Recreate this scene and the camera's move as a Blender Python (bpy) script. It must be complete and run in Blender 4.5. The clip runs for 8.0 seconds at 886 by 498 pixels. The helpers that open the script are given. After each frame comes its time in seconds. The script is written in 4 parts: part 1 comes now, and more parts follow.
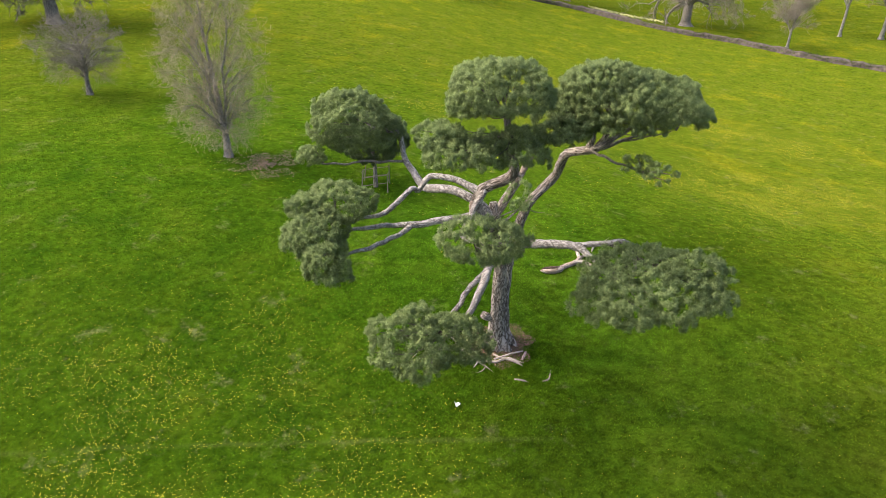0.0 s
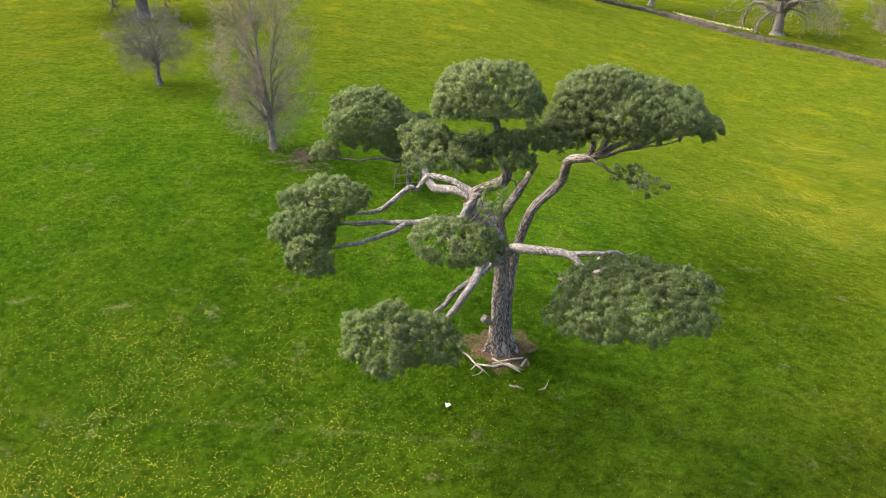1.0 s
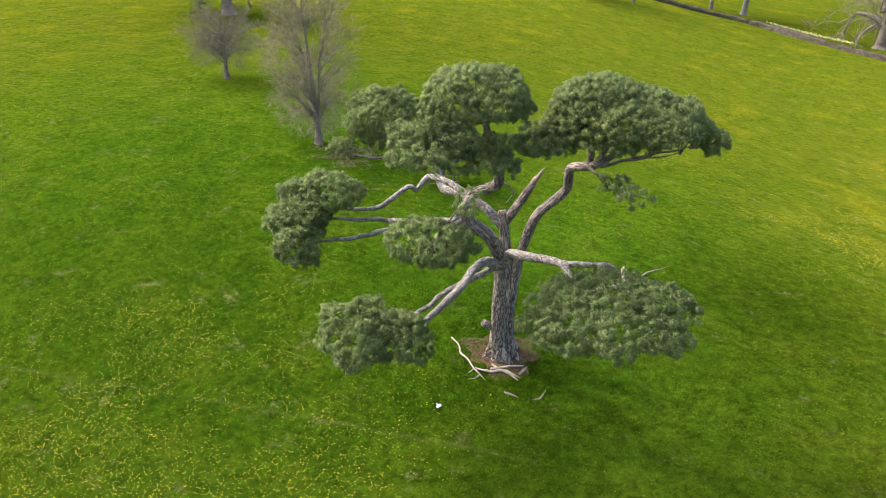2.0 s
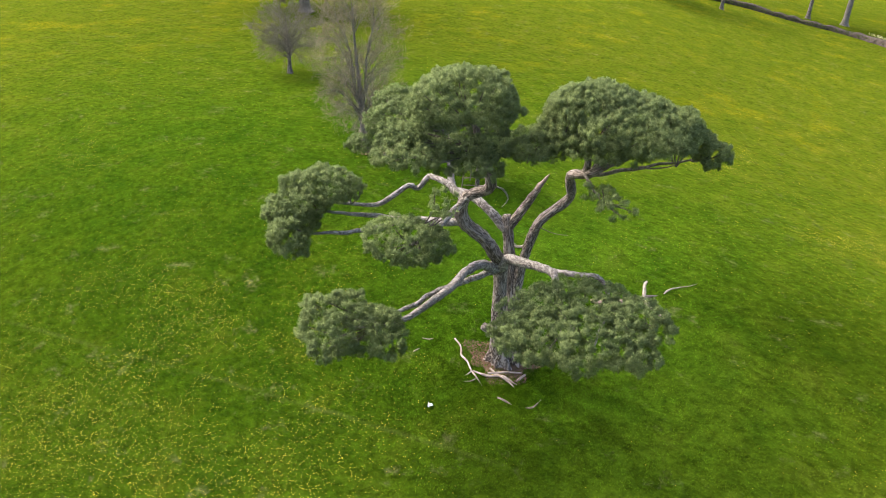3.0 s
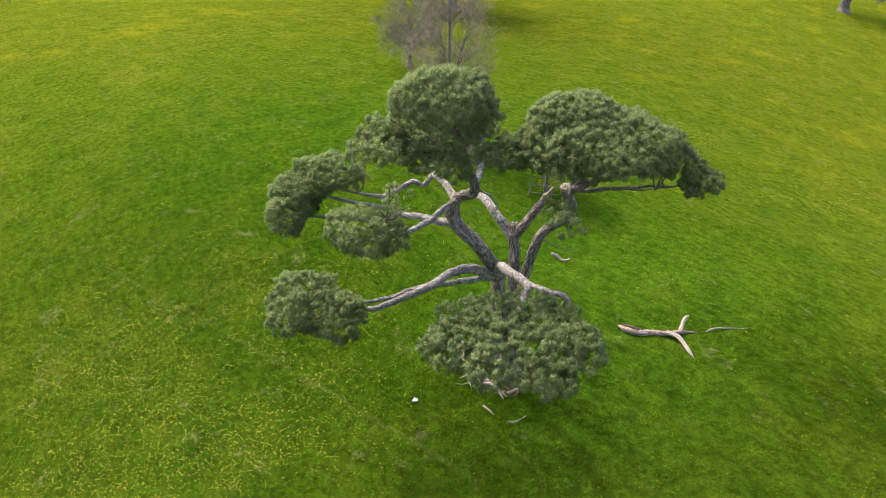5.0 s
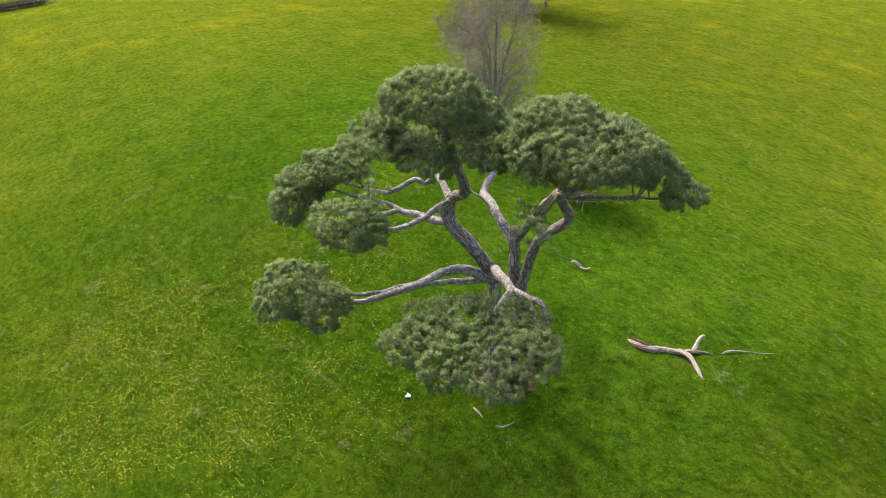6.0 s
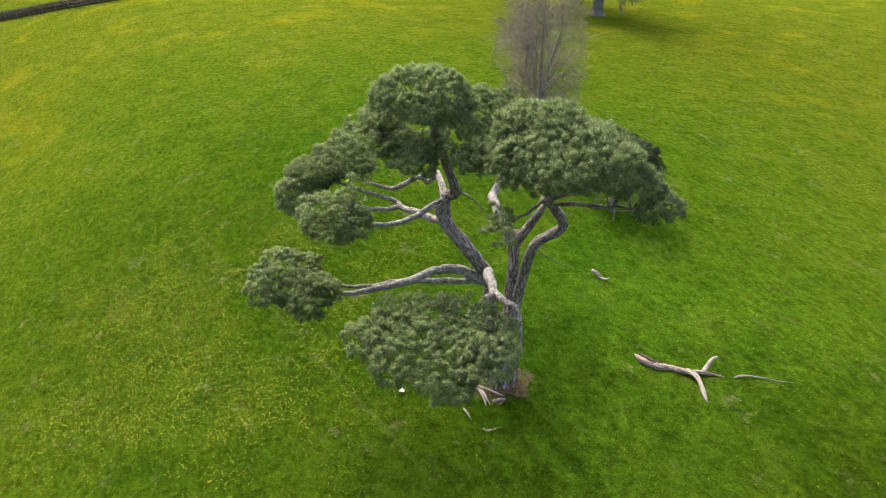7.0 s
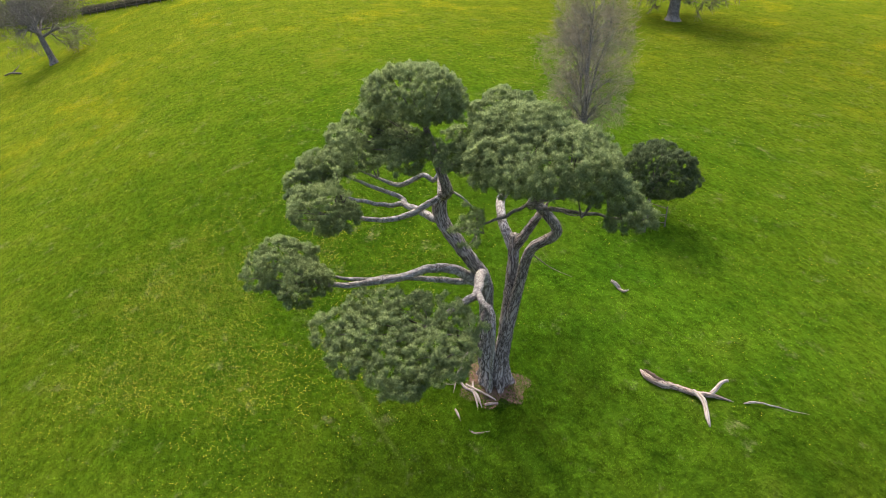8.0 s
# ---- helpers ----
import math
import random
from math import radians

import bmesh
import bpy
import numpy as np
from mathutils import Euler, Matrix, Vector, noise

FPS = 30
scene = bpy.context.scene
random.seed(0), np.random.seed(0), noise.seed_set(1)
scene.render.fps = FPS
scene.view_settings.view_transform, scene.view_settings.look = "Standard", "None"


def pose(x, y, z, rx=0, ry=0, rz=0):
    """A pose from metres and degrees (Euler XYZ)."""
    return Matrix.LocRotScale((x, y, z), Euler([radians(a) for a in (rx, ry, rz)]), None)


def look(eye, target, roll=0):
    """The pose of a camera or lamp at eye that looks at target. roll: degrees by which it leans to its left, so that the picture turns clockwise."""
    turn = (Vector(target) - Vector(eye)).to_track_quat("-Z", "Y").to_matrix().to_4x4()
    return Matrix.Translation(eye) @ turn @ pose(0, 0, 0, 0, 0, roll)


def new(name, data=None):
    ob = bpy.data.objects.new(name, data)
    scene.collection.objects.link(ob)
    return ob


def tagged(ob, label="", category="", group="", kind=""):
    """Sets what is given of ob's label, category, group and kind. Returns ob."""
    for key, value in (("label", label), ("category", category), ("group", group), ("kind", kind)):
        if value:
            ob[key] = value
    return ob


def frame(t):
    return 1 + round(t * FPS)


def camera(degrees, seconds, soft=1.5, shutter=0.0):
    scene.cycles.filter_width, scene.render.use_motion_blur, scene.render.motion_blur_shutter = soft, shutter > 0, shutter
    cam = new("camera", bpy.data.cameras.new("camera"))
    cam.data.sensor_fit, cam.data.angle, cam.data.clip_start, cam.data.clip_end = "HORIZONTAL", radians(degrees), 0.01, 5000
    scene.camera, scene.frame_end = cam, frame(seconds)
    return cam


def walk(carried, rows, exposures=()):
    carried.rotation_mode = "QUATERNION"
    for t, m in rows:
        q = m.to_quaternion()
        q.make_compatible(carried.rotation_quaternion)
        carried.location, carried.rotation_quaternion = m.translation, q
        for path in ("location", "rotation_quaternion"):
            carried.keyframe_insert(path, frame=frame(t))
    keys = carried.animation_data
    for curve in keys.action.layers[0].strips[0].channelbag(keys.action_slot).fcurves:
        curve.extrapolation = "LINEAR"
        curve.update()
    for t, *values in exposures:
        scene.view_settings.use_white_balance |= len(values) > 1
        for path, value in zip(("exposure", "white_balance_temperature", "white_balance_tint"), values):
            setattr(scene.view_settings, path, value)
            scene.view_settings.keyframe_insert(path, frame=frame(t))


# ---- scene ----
cam = camera(68.3, 8.0, soft=0.95)
METRES, EYE, TILT, LEAN, TURN = 30.0, 22.4, -29.9, -0.75, 0.0
ROWS = [
    (0.0, 0.0, 0.0, 0.0, 0.0, -0.0, -0.0),
    (0.5, 0.0634, -0.0003, 0.0, 3.35, 0.04, -1.83),
    (1.0, 0.1271, 0.0032, 0.0017, 6.77, -0.06, -3.7),
    (1.5, 0.1911, 0.0111, 0.0054, 10.24, -0.21, -5.59),
    (3.0, 0.3733, 0.0562, 0.0297, 20.67, -1.47, -11.26),
    (3.5, 0.4306, 0.0785, 0.042, 24.15, -2.17, -13.04),
    (4.0, 0.4861, 0.1051, 0.0558, 27.73, -2.97, -14.85),
    (4.5, 0.5382, 0.1329, 0.0712, 31.37, -3.89, -16.62),
    (6.0, 0.6834, 0.2346, 0.1301, 42.61, -7.49, -21.38),
    (6.5, 0.7265, 0.2741, 0.1527, 46.5, -8.93, -22.83),
    (7.0, 0.7655, 0.3154, 0.1767, 50.41, -10.49, -24.18),
    (7.5, 0.7999, 0.3594, 0.2012, 54.43, -12.14, -25.39),
    (8.0, 0.8307, 0.4042, 0.226, 58.39, -13.83, -26.45),
]
walk(cam, [(t, pose(0, 0, EYE, TILT, LEAN, TURN) @ pose(METRES * x, METRES * y, METRES * z, 90 + pitch, roll, yaw)) for t, x, y, z, yaw, pitch, roll in ROWS], [(0.0, 2.27, 6800, 10), (8.0, 2.27, 6800, 10)])

# ---- world, sun ----
SUN_ELEV, SUN_AZ = 47.0, 168.0          # degrees; azimuth of the sun from +x, anticlockwise
world = bpy.data.worlds.new("sky")
scene.world = world
world.use_nodes = True
wn = world.node_tree.nodes
sky = wn.new("ShaderNodeTexSky")
sky.sky_type = "NISHITA"
sky.sun_disc = False
sky.sun_elevation = radians(SUN_ELEV)
sky.sun_rotation = radians(90.0 - SUN_AZ)
sky.dust_density = 5.0
sky.air_density = 0.7
world.node_tree.links.new(sky.outputs[0], wn["Background"].inputs[0])
wn["Background"].inputs[1].default_value = 0.15
sun_data = bpy.data.lights.new("sun", "SUN")
sun_data.energy, sun_data.angle, sun_data.color = 0.5, radians(3.0), (1.0, 0.94, 0.84)
sun = new("sun", sun_data)
_e, _a = radians(SUN_ELEV), radians(SUN_AZ)
_way = Vector((math.cos(_a) * math.cos(_e), math.sin(_a) * math.cos(_e), math.sin(_e)))
sun.matrix_world = look(_way * 200, (0, 0, 0))


# ---- materials ----
def material(name, rough=0.8, spec=0.3):
    m = bpy.data.materials.new(name)
    m.use_nodes = True
    b = m.node_tree.nodes["Principled BSDF"]
    b.inputs["Roughness"].default_value = rough
    b.inputs["Specular IOR Level"].default_value = spec
    return m, m.node_tree.nodes, m.node_tree.links, b


def mapped(n, l, scale=(1, 1, 1), rot=(0, 0, 0)):
    c = n.new("ShaderNodeTexCoord")
    mp = n.new("ShaderNodeMapping")
    mp.inputs["Scale"].default_value = scale
    mp.inputs["Rotation"].default_value = rot
    l.new(c.outputs["Object"], mp.inputs[0])
    return mp.outputs[0]


def noise_tex(n, l, vec, scale, detail=4.0, rough=0.6):
    t = n.new("ShaderNodeTexNoise")
    t.inputs["Scale"].default_value = scale
    t.inputs["Detail"].default_value = detail
    t.inputs["Roughness"].default_value = rough
    l.new(vec, t.inputs["Vector"])
    return t.outputs["Fac"]


def ramp(n, l, fac, stops):
    r = n.new("ShaderNodeValToRGB")
    while len(r.color_ramp.elements) < len(stops):
        r.color_ramp.elements.new(0.5)
    for e, (p, c) in zip(r.color_ramp.elements, stops):
        e.position = p
        e.color = (c, c, c, 1) if isinstance(c, (int, float)) else (*c, 1)
    l.new(fac, r.inputs[0])
    return r.outputs[0]


def mix(n, l, fac, a, b, mode="MIX"):
    x = n.new("ShaderNodeMix")
    x.data_type, x.blend_type = "RGBA", mode
    for sock, v in ((x.inputs[0], fac), (x.inputs[6], a), (x.inputs[7], b)):
        if isinstance(v, (int, float)):
            sock.default_value = v
        elif isinstance(v, tuple):
            sock.default_value = (*v, 1)
        else:
            l.new(v, sock)
    return x.outputs[2]


def calc(n, l, op, a, b=0.0):
    x = n.new("ShaderNodeMath")
    x.operation = op
    for sock, v in ((x.inputs[0], a), (x.inputs[1], b)):
        if isinstance(v, (int, float)):
            sock.default_value = v
        else:
            l.new(v, sock)
    return x.outputs[0]


def bumped(n, l, b, height, strength, distance):
    bp = n.new("ShaderNodeBump")
    bp.inputs["Strength"].default_value = strength
    bp.inputs["Distance"].default_value = distance
    l.new(height, bp.inputs["Height"])
    l.new(bp.outputs[0], b.inputs["Normal"])


def meadow_colour(n, l):
    """Lush and dry grass, painted dim stretches, drifts of flowers, a trodden line, straw. Returns the colour and the
    relief.
    """
    v = mapped(n, l)
    broad = noise_tex(n, l, v, 0.035, 3.0)
    mid = noise_tex(n, l, v, 0.35, 5.0, 0.65)
    fine = noise_tex(n, l, mapped(n, l, (1, 1.15, 1), (0, 0, 0.5)), 4.5, 6.0, 0.7)
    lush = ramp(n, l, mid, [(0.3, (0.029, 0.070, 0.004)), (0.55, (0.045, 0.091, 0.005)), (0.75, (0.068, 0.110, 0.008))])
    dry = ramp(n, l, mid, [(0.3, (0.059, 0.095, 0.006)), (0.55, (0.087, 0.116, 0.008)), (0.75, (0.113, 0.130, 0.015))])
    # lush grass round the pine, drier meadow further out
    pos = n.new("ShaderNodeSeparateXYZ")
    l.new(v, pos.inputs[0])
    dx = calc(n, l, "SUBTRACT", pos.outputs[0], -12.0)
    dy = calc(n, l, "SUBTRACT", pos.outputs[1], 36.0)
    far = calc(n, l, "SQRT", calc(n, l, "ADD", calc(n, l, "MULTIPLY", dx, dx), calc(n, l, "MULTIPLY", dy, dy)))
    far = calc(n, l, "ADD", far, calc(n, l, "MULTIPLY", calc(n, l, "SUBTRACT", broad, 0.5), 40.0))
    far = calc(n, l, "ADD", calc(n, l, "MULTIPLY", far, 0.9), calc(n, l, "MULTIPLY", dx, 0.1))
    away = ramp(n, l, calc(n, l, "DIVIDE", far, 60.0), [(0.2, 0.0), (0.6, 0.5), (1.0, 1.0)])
    # broad stretches with lens falloff and tree shade painted into colour, besides darker grass
    lush_and_shade = 0.93
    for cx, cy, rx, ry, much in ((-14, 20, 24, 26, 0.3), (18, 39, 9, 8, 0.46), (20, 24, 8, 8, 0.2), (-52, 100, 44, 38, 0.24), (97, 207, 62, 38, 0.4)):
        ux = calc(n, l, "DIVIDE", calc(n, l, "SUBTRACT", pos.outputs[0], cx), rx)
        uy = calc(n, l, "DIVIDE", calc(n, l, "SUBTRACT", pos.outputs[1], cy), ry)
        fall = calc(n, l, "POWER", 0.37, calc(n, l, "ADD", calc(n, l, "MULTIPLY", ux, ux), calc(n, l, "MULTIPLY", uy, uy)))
        lush_and_shade = calc(n, l, "MULTIPLY", calc(n, l, "SUBTRACT", 1.0, calc(n, l, "MULTIPLY", fall, much)), lush_and_shade)
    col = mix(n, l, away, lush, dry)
    col = mix(n, l, 1.0, col, lush_and_shade, "MULTIPLY")
    shade = ramp(n, l, fine, [(0.32, 0.76), (0.5, 1.0), (0.68, 1.18)])
    col = mix(n, l, 1.0, col, shade, "MULTIPLY")
    tuft = noise_tex(n, l, mapped(n, l, (1, 1.25, 1), (0, 0, 0.35)), 1.7, 4.0, 0.6)
    col = mix(n, l, 1.0, col, ramp(n, l, tuft, [(0.34, 0.73), (0.5, 1.0), (0.66, 1.22)]), "MULTIPLY")
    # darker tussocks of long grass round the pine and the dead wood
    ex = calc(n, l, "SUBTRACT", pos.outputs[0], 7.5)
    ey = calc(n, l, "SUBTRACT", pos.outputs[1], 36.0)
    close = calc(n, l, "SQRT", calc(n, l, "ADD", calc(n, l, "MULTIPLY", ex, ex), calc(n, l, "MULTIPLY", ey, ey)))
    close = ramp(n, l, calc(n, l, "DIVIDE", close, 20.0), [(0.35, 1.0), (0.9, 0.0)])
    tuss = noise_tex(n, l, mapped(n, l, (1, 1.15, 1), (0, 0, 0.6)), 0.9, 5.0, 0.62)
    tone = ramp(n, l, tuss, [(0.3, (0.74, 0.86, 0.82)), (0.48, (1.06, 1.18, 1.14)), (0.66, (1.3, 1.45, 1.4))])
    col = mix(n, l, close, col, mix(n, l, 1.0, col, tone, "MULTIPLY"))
    # drifts of buttercups that are too far off to tell apart
    drift = noise_tex(n, l, v, 0.11, 4.0, 0.7)
    speck = noise_tex(n, l, v, 2.6, 5.0, 0.8)
    yell = calc(n, l, "MULTIPLY", ramp(n, l, drift, [(0.53, 0.0), (0.66, 1.0)]), ramp(n, l, noise_tex(n, l, v, 8.0, 4.0, 0.85), [(0.46, 0.0), (0.6, 1.0)]))
    yell = calc(n, l, "MULTIPLY", yell, ramp(n, l, calc(n, l, "DIVIDE", far, 60.0), [(0.5, 0.0), (0.9, 0.34)]))
    col = mix(n, l, yell, col, (0.34, 0.26, 0.006))
    # a faint trodden line across the meadow
    wob = calc(n, l, "MULTIPLY", calc(n, l, "SUBTRACT", mid, 0.5), 0.5)
    ly = calc(n, l, "SUBTRACT", calc(n, l, "SUBTRACT", pos.outputs[1], 22.3), calc(n, l, "MULTIPLY", pos.outputs[0], 0.04))
    line = calc(n, l, "ABSOLUTE", calc(n, l, "ADD", ly, wob))
    worn = ramp(n, l, line, [(0.04, 0.4), (0.2, 0.0)])
    gaps = ramp(n, l, noise_tex(n, l, v, 0.22, 2.0), [(0.4, 0.15), (0.62, 1.0)])
    past = ramp(n, l, calc(n, l, "ADD", calc(n, l, "DIVIDE", pos.outputs[0], 100.0), 0.5), [(0.02, 0.08), (0.3, 0.4), (0.46, 0.9), (0.53, 1.0), (0.56, 0.0)])
    worn = calc(n, l, "MULTIPLY", calc(n, l, "MULTIPLY", worn, gaps), past)
    col = mix(n, l, worn, col, (0.12, 0.135, 0.04))
    # straw patches
    straw = calc(n, l, "MULTIPLY", ramp(n, l, noise_tex(n, l, v, 0.5, 5.0, 0.75), [(0.58, 0.0), (0.70, 0.6)]), ramp(n, l, speck, [(0.4, 0.0), (0.58, 1.0)]))
    col = mix(n, l, straw, col, (0.15, 0.145, 0.065))
    return col, calc(n, l, "ADD", calc(n, l, "ADD", fine, calc(n, l, "MULTIPLY", mid, 1.5)), calc(n, l, "MULTIPLY", tuft, 1.3))


def leafy(m, n, l, b, col, share):
    """Lets part of the light through thin leaves."""
    t = n.new("ShaderNodeBsdfTranslucent")
    x = n.new("ShaderNodeMixShader")
    x.inputs[0].default_value = share
    l.new(col, t.inputs[0])
    l.new(b.outputs[0], x.inputs[1])
    l.new(t.outputs[0], x.inputs[2])
    l.new(x.outputs[0], n["Material Output"].inputs[0])


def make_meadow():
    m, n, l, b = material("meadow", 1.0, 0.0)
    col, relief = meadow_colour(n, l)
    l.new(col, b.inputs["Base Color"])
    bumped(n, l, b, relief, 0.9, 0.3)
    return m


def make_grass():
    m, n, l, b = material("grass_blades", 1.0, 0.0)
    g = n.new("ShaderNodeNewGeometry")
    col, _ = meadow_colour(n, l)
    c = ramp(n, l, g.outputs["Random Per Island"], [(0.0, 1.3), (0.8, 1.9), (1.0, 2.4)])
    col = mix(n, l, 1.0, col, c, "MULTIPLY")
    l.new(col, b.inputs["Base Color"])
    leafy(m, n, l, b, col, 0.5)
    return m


def make_plain(name, colour, rough=0.8, spread=0.3, scale=6.0, bump=0.3, spec=0.3):
    m, n, l, b = material(name, rough, spec)
    v = mapped(n, l)
    f = noise_tex(n, l, v, scale, 6.0, 0.7)
    lo, hi = tuple(k * (1 - spread) for k in colour), tuple(min(1, k * (1 + spread)) for k in colour)
    g = n.new("ShaderNodeNewGeometry")
    c = mix(n, l, 1.0, ramp(n, l, f, [(0.3, lo), (0.7, hi)]), ramp(n, l, g.outputs["Random Per Island"], [(0.0, 0.75), (1.0, 1.25)]), "MULTIPLY")
    l.new(c, b.inputs["Base Color"])
    bumped(n, l, b, f, bump, 0.03)
    return m


def make_bark(name, dark, mid, pale, squash=0.35, scale=3.2, bump=0.9, fade=0.45):
    """Furrowed bark; the attribute "girth" holds metres round, along and a shift for each limb."""
    m, n, l, b = material(name, 0.9, 0.1)
    at = n.new("ShaderNodeAttribute")
    at.attribute_name = "girth"
    mp = n.new("ShaderNodeMapping")
    mp.inputs["Scale"].default_value = (1, squash, 1)
    l.new(at.outputs["Vector"], mp.inputs[0])
    v = mp.outputs[0]
    w = noise_tex(n, l, v, 2.5, 3.0)
    add = n.new("ShaderNodeVectorMath")
    add.operation = "ADD"
    l.new(v, add.inputs[0])
    l.new(calc(n, l, "MULTIPLY", w, 0.4), add.inputs[1])
    ridged = noise_tex(n, l, add.outputs[0], scale, 4.0, 0.55)
    ridged = calc(n, l, "ABSOLUTE", calc(n, l, "SUBTRACT", ridged, 0.5))
    plates = ramp(n, l, ridged, [(0.0, 0.0), (0.03, 0.3), (0.1, 1.0)])
    grain = noise_tex(n, l, v, 14.0, 6.0, 0.7)
    patch = noise_tex(n, l, mapped(n, l), 0.9, 4.0)
    tone = calc(n, l, "ADD", calc(n, l, "MULTIPLY", plates, 0.6), calc(n, l, "MULTIPLY", grain, 0.4))
    col = ramp(n, l, tone, [(0.15, dark), (0.5, mid), (0.85, pale)])
    col = mix(n, l, ramp(n, l, patch, [(0.4, 0.0), (0.7, fade)]), col, pale)
    l.new(col, b.inputs["Base Color"])
    bumped(n, l, b, tone, bump, 0.06)
    return m


def make_needles(name, dark, pale, through_share=0.48):
    m, n, l, b = material(name, 0.7, 0.12)
    g = n.new("ShaderNodeNewGeometry")
    v = mapped(n, l)
    patch = noise_tex(n, l, v, 0.9, 4.0, 0.7)
    f = calc(n, l, "ADD", calc(n, l, "MULTIPLY", g.outputs["Random Per Island"], 0.4), calc(n, l, "MULTIPLY", patch, 0.6))
    col = ramp(n, l, f, [(0.3, dark), (0.7, pale)])
    l.new(col, b.inputs["Base Color"])
    leafy(m, n, l, b, col, through_share)
    return m


M_MEADOW, M_GRASS = make_meadow(), make_grass()
M_FLOWER = make_plain("buttercup_yellow", (0.5, 0.4, 0.03), 0.6, 0.15)
M_BARK = make_bark("pine_bark", (0.016, 0.012, 0.009), (0.125, 0.104, 0.088), (0.29, 0.255, 0.222), 0.22, 10.0, 1.0, 0.25)
M_LIMB = make_bark("limb_bark", (0.042, 0.035, 0.03), (0.165, 0.149, 0.134), (0.325, 0.302, 0.276), 0.45, 8.0, 0.9)
# darker copy of limb bark with the crown's shade painted into its colour
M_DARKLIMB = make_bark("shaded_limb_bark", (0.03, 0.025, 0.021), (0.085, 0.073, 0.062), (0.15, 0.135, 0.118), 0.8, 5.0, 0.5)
M_DEAD = make_bark("bleached_wood", (0.1, 0.073, 0.053), (0.25, 0.205, 0.162), (0.37, 0.325, 0.275), 0.12, 10.0, 0.5)
M_BROWNWOOD = make_bark("browned_dead_wood", (0.05, 0.032, 0.023), (0.2, 0.145, 0.108), (0.37, 0.3, 0.235), 0.12, 9.0, 0.7)
M_HOLLOW = make_plain("painted_hollow_wood", (0.05, 0.032, 0.022), 0.9, 0.4, 9.0, 0.6)
M_RAW = make_plain("torn_heartwood", (0.17, 0.128, 0.105), 0.85, 0.5, 9.0, 0.6)
M_NEEDLE = make_needles("pine_needles", (0.096, 0.134, 0.055), (0.25, 0.32, 0.125))
M_SMALLNEEDLE = make_needles("young_pine_needles", (0.035, 0.055, 0.025), (0.13, 0.17, 0.075))
M_TWIG = make_plain("bare_twigs", (0.15, 0.128, 0.1), 0.9, 0.25)
M_OAKTWIG = make_plain("dark_oak_twigs", (0.105, 0.092, 0.076), 0.9, 0.25)
M_BUDS = make_plain("budding_twigs", (0.21, 0.172, 0.118), 0.9, 0.25)
M_TRUNK = make_bark("grey_bark", (0.045, 0.038, 0.031), (0.105, 0.093, 0.077), (0.19, 0.17, 0.142), 0.4, 4.0, 0.6)
M_LIMETRUNK = make_bark("pale_grey_bark", (0.04, 0.035, 0.029), (0.13, 0.118, 0.098), (0.25, 0.23, 0.195), 0.3, 12.0, 0.6)
M_SOIL = make_plain("bare_soil", (0.115, 0.078, 0.05), 0.95, 0.4, 3.0, 0.7)
M_LITTER = make_plain("dead_leaves", (0.2, 0.135, 0.09), 0.9, 0.4, 4.0, 0.6)
M_NEEDLELITTER = make_plain("brown_needles", (0.135, 0.082, 0.05), 0.9, 0.3)
M_STONE = make_plain("field_stone", (0.052, 0.042, 0.032), 0.9, 0.7, 1.3, 0.8)
M_WHITE = make_plain("white_paper", (0.8, 0.8, 0.8), 0.6, 0.05)
M_PALEFLOWER = make_plain("pale_daffodils", (0.5, 0.48, 0.22), 0.6, 0.15)
M_SCRUB = make_needles("rough_scrub", (0.03, 0.05, 0.012), (0.075, 0.085, 0.03))
M_HEDGE = make_needles("hedge_leaves", (0.03, 0.032, 0.02), (0.09, 0.085, 0.055))
M_POST = make_plain("weathered_fence_wood", (0.12, 0.10, 0.08), 0.9, 0.3)


# ---- helpers for meshes ----
def height(x, y):
    """The lie of the land: a broad rise that falls away beyond the pine."""
    u, v = 40 * np.tanh((np.asarray(x, float) - 3) / 40), 40 * np.tanh((np.asarray(y, float) - 28) / 40)
    return -0.06468 - 0.04416 * u + 0.1204 * v - 0.00117 * u * u - 0.00373 * u * v - 0.00522 * v * v


def gz(x, y):
    return float(height(x, y))


def mesh_of(name, verts, faces, mat, smooth=False, girth=None):
    me = bpy.data.meshes.new(name)
    me.from_pydata(verts, [], faces)
    if smooth:
        me.polygons.foreach_set("use_smooth", [True] * len(me.polygons))
    if girth:
        me.attributes.new("girth", "FLOAT_VECTOR", "CORNER").data.foreach_set("vector", np.array(girth, np.float32).ravel())
    me.materials.append(mat)
    me.update()
    return me


def tri_mesh(name, tris, mat, normals=None):
    """A mesh from an array of loose triangles (n, 3, 3), shaded by the given normals (n, 3) where there are any."""
    tris = np.asarray(tris, np.float32)
    k = len(tris)
    if normals is not None:
        g = np.cross(tris[:, 1] - tris[:, 0], tris[:, 2] - tris[:, 0])
        back = np.sum(g * normals, 1) < 0
        tris = tris.copy()
        tris[back] = tris[back][:, ::-1]
    me = bpy.data.meshes.new(name)
    me.vertices.add(3 * k)
    me.vertices.foreach_set("co", tris.reshape(-1))
    me.loops.add(3 * k)
    me.loops.foreach_set("vertex_index", np.arange(3 * k, dtype=np.int32))
    me.polygons.add(k)
    me.polygons.foreach_set("loop_start", np.arange(0, 3 * k, 3, dtype=np.int32))
    me.update(calc_edges=True)
    if normals is not None:
        me.polygons.foreach_set("use_smooth", np.ones(k, dtype=bool))
        me.normals_split_custom_set_from_vertices(np.repeat(normals, 3, 0).astype(np.float32))
    me.materials.append(mat)
    return me


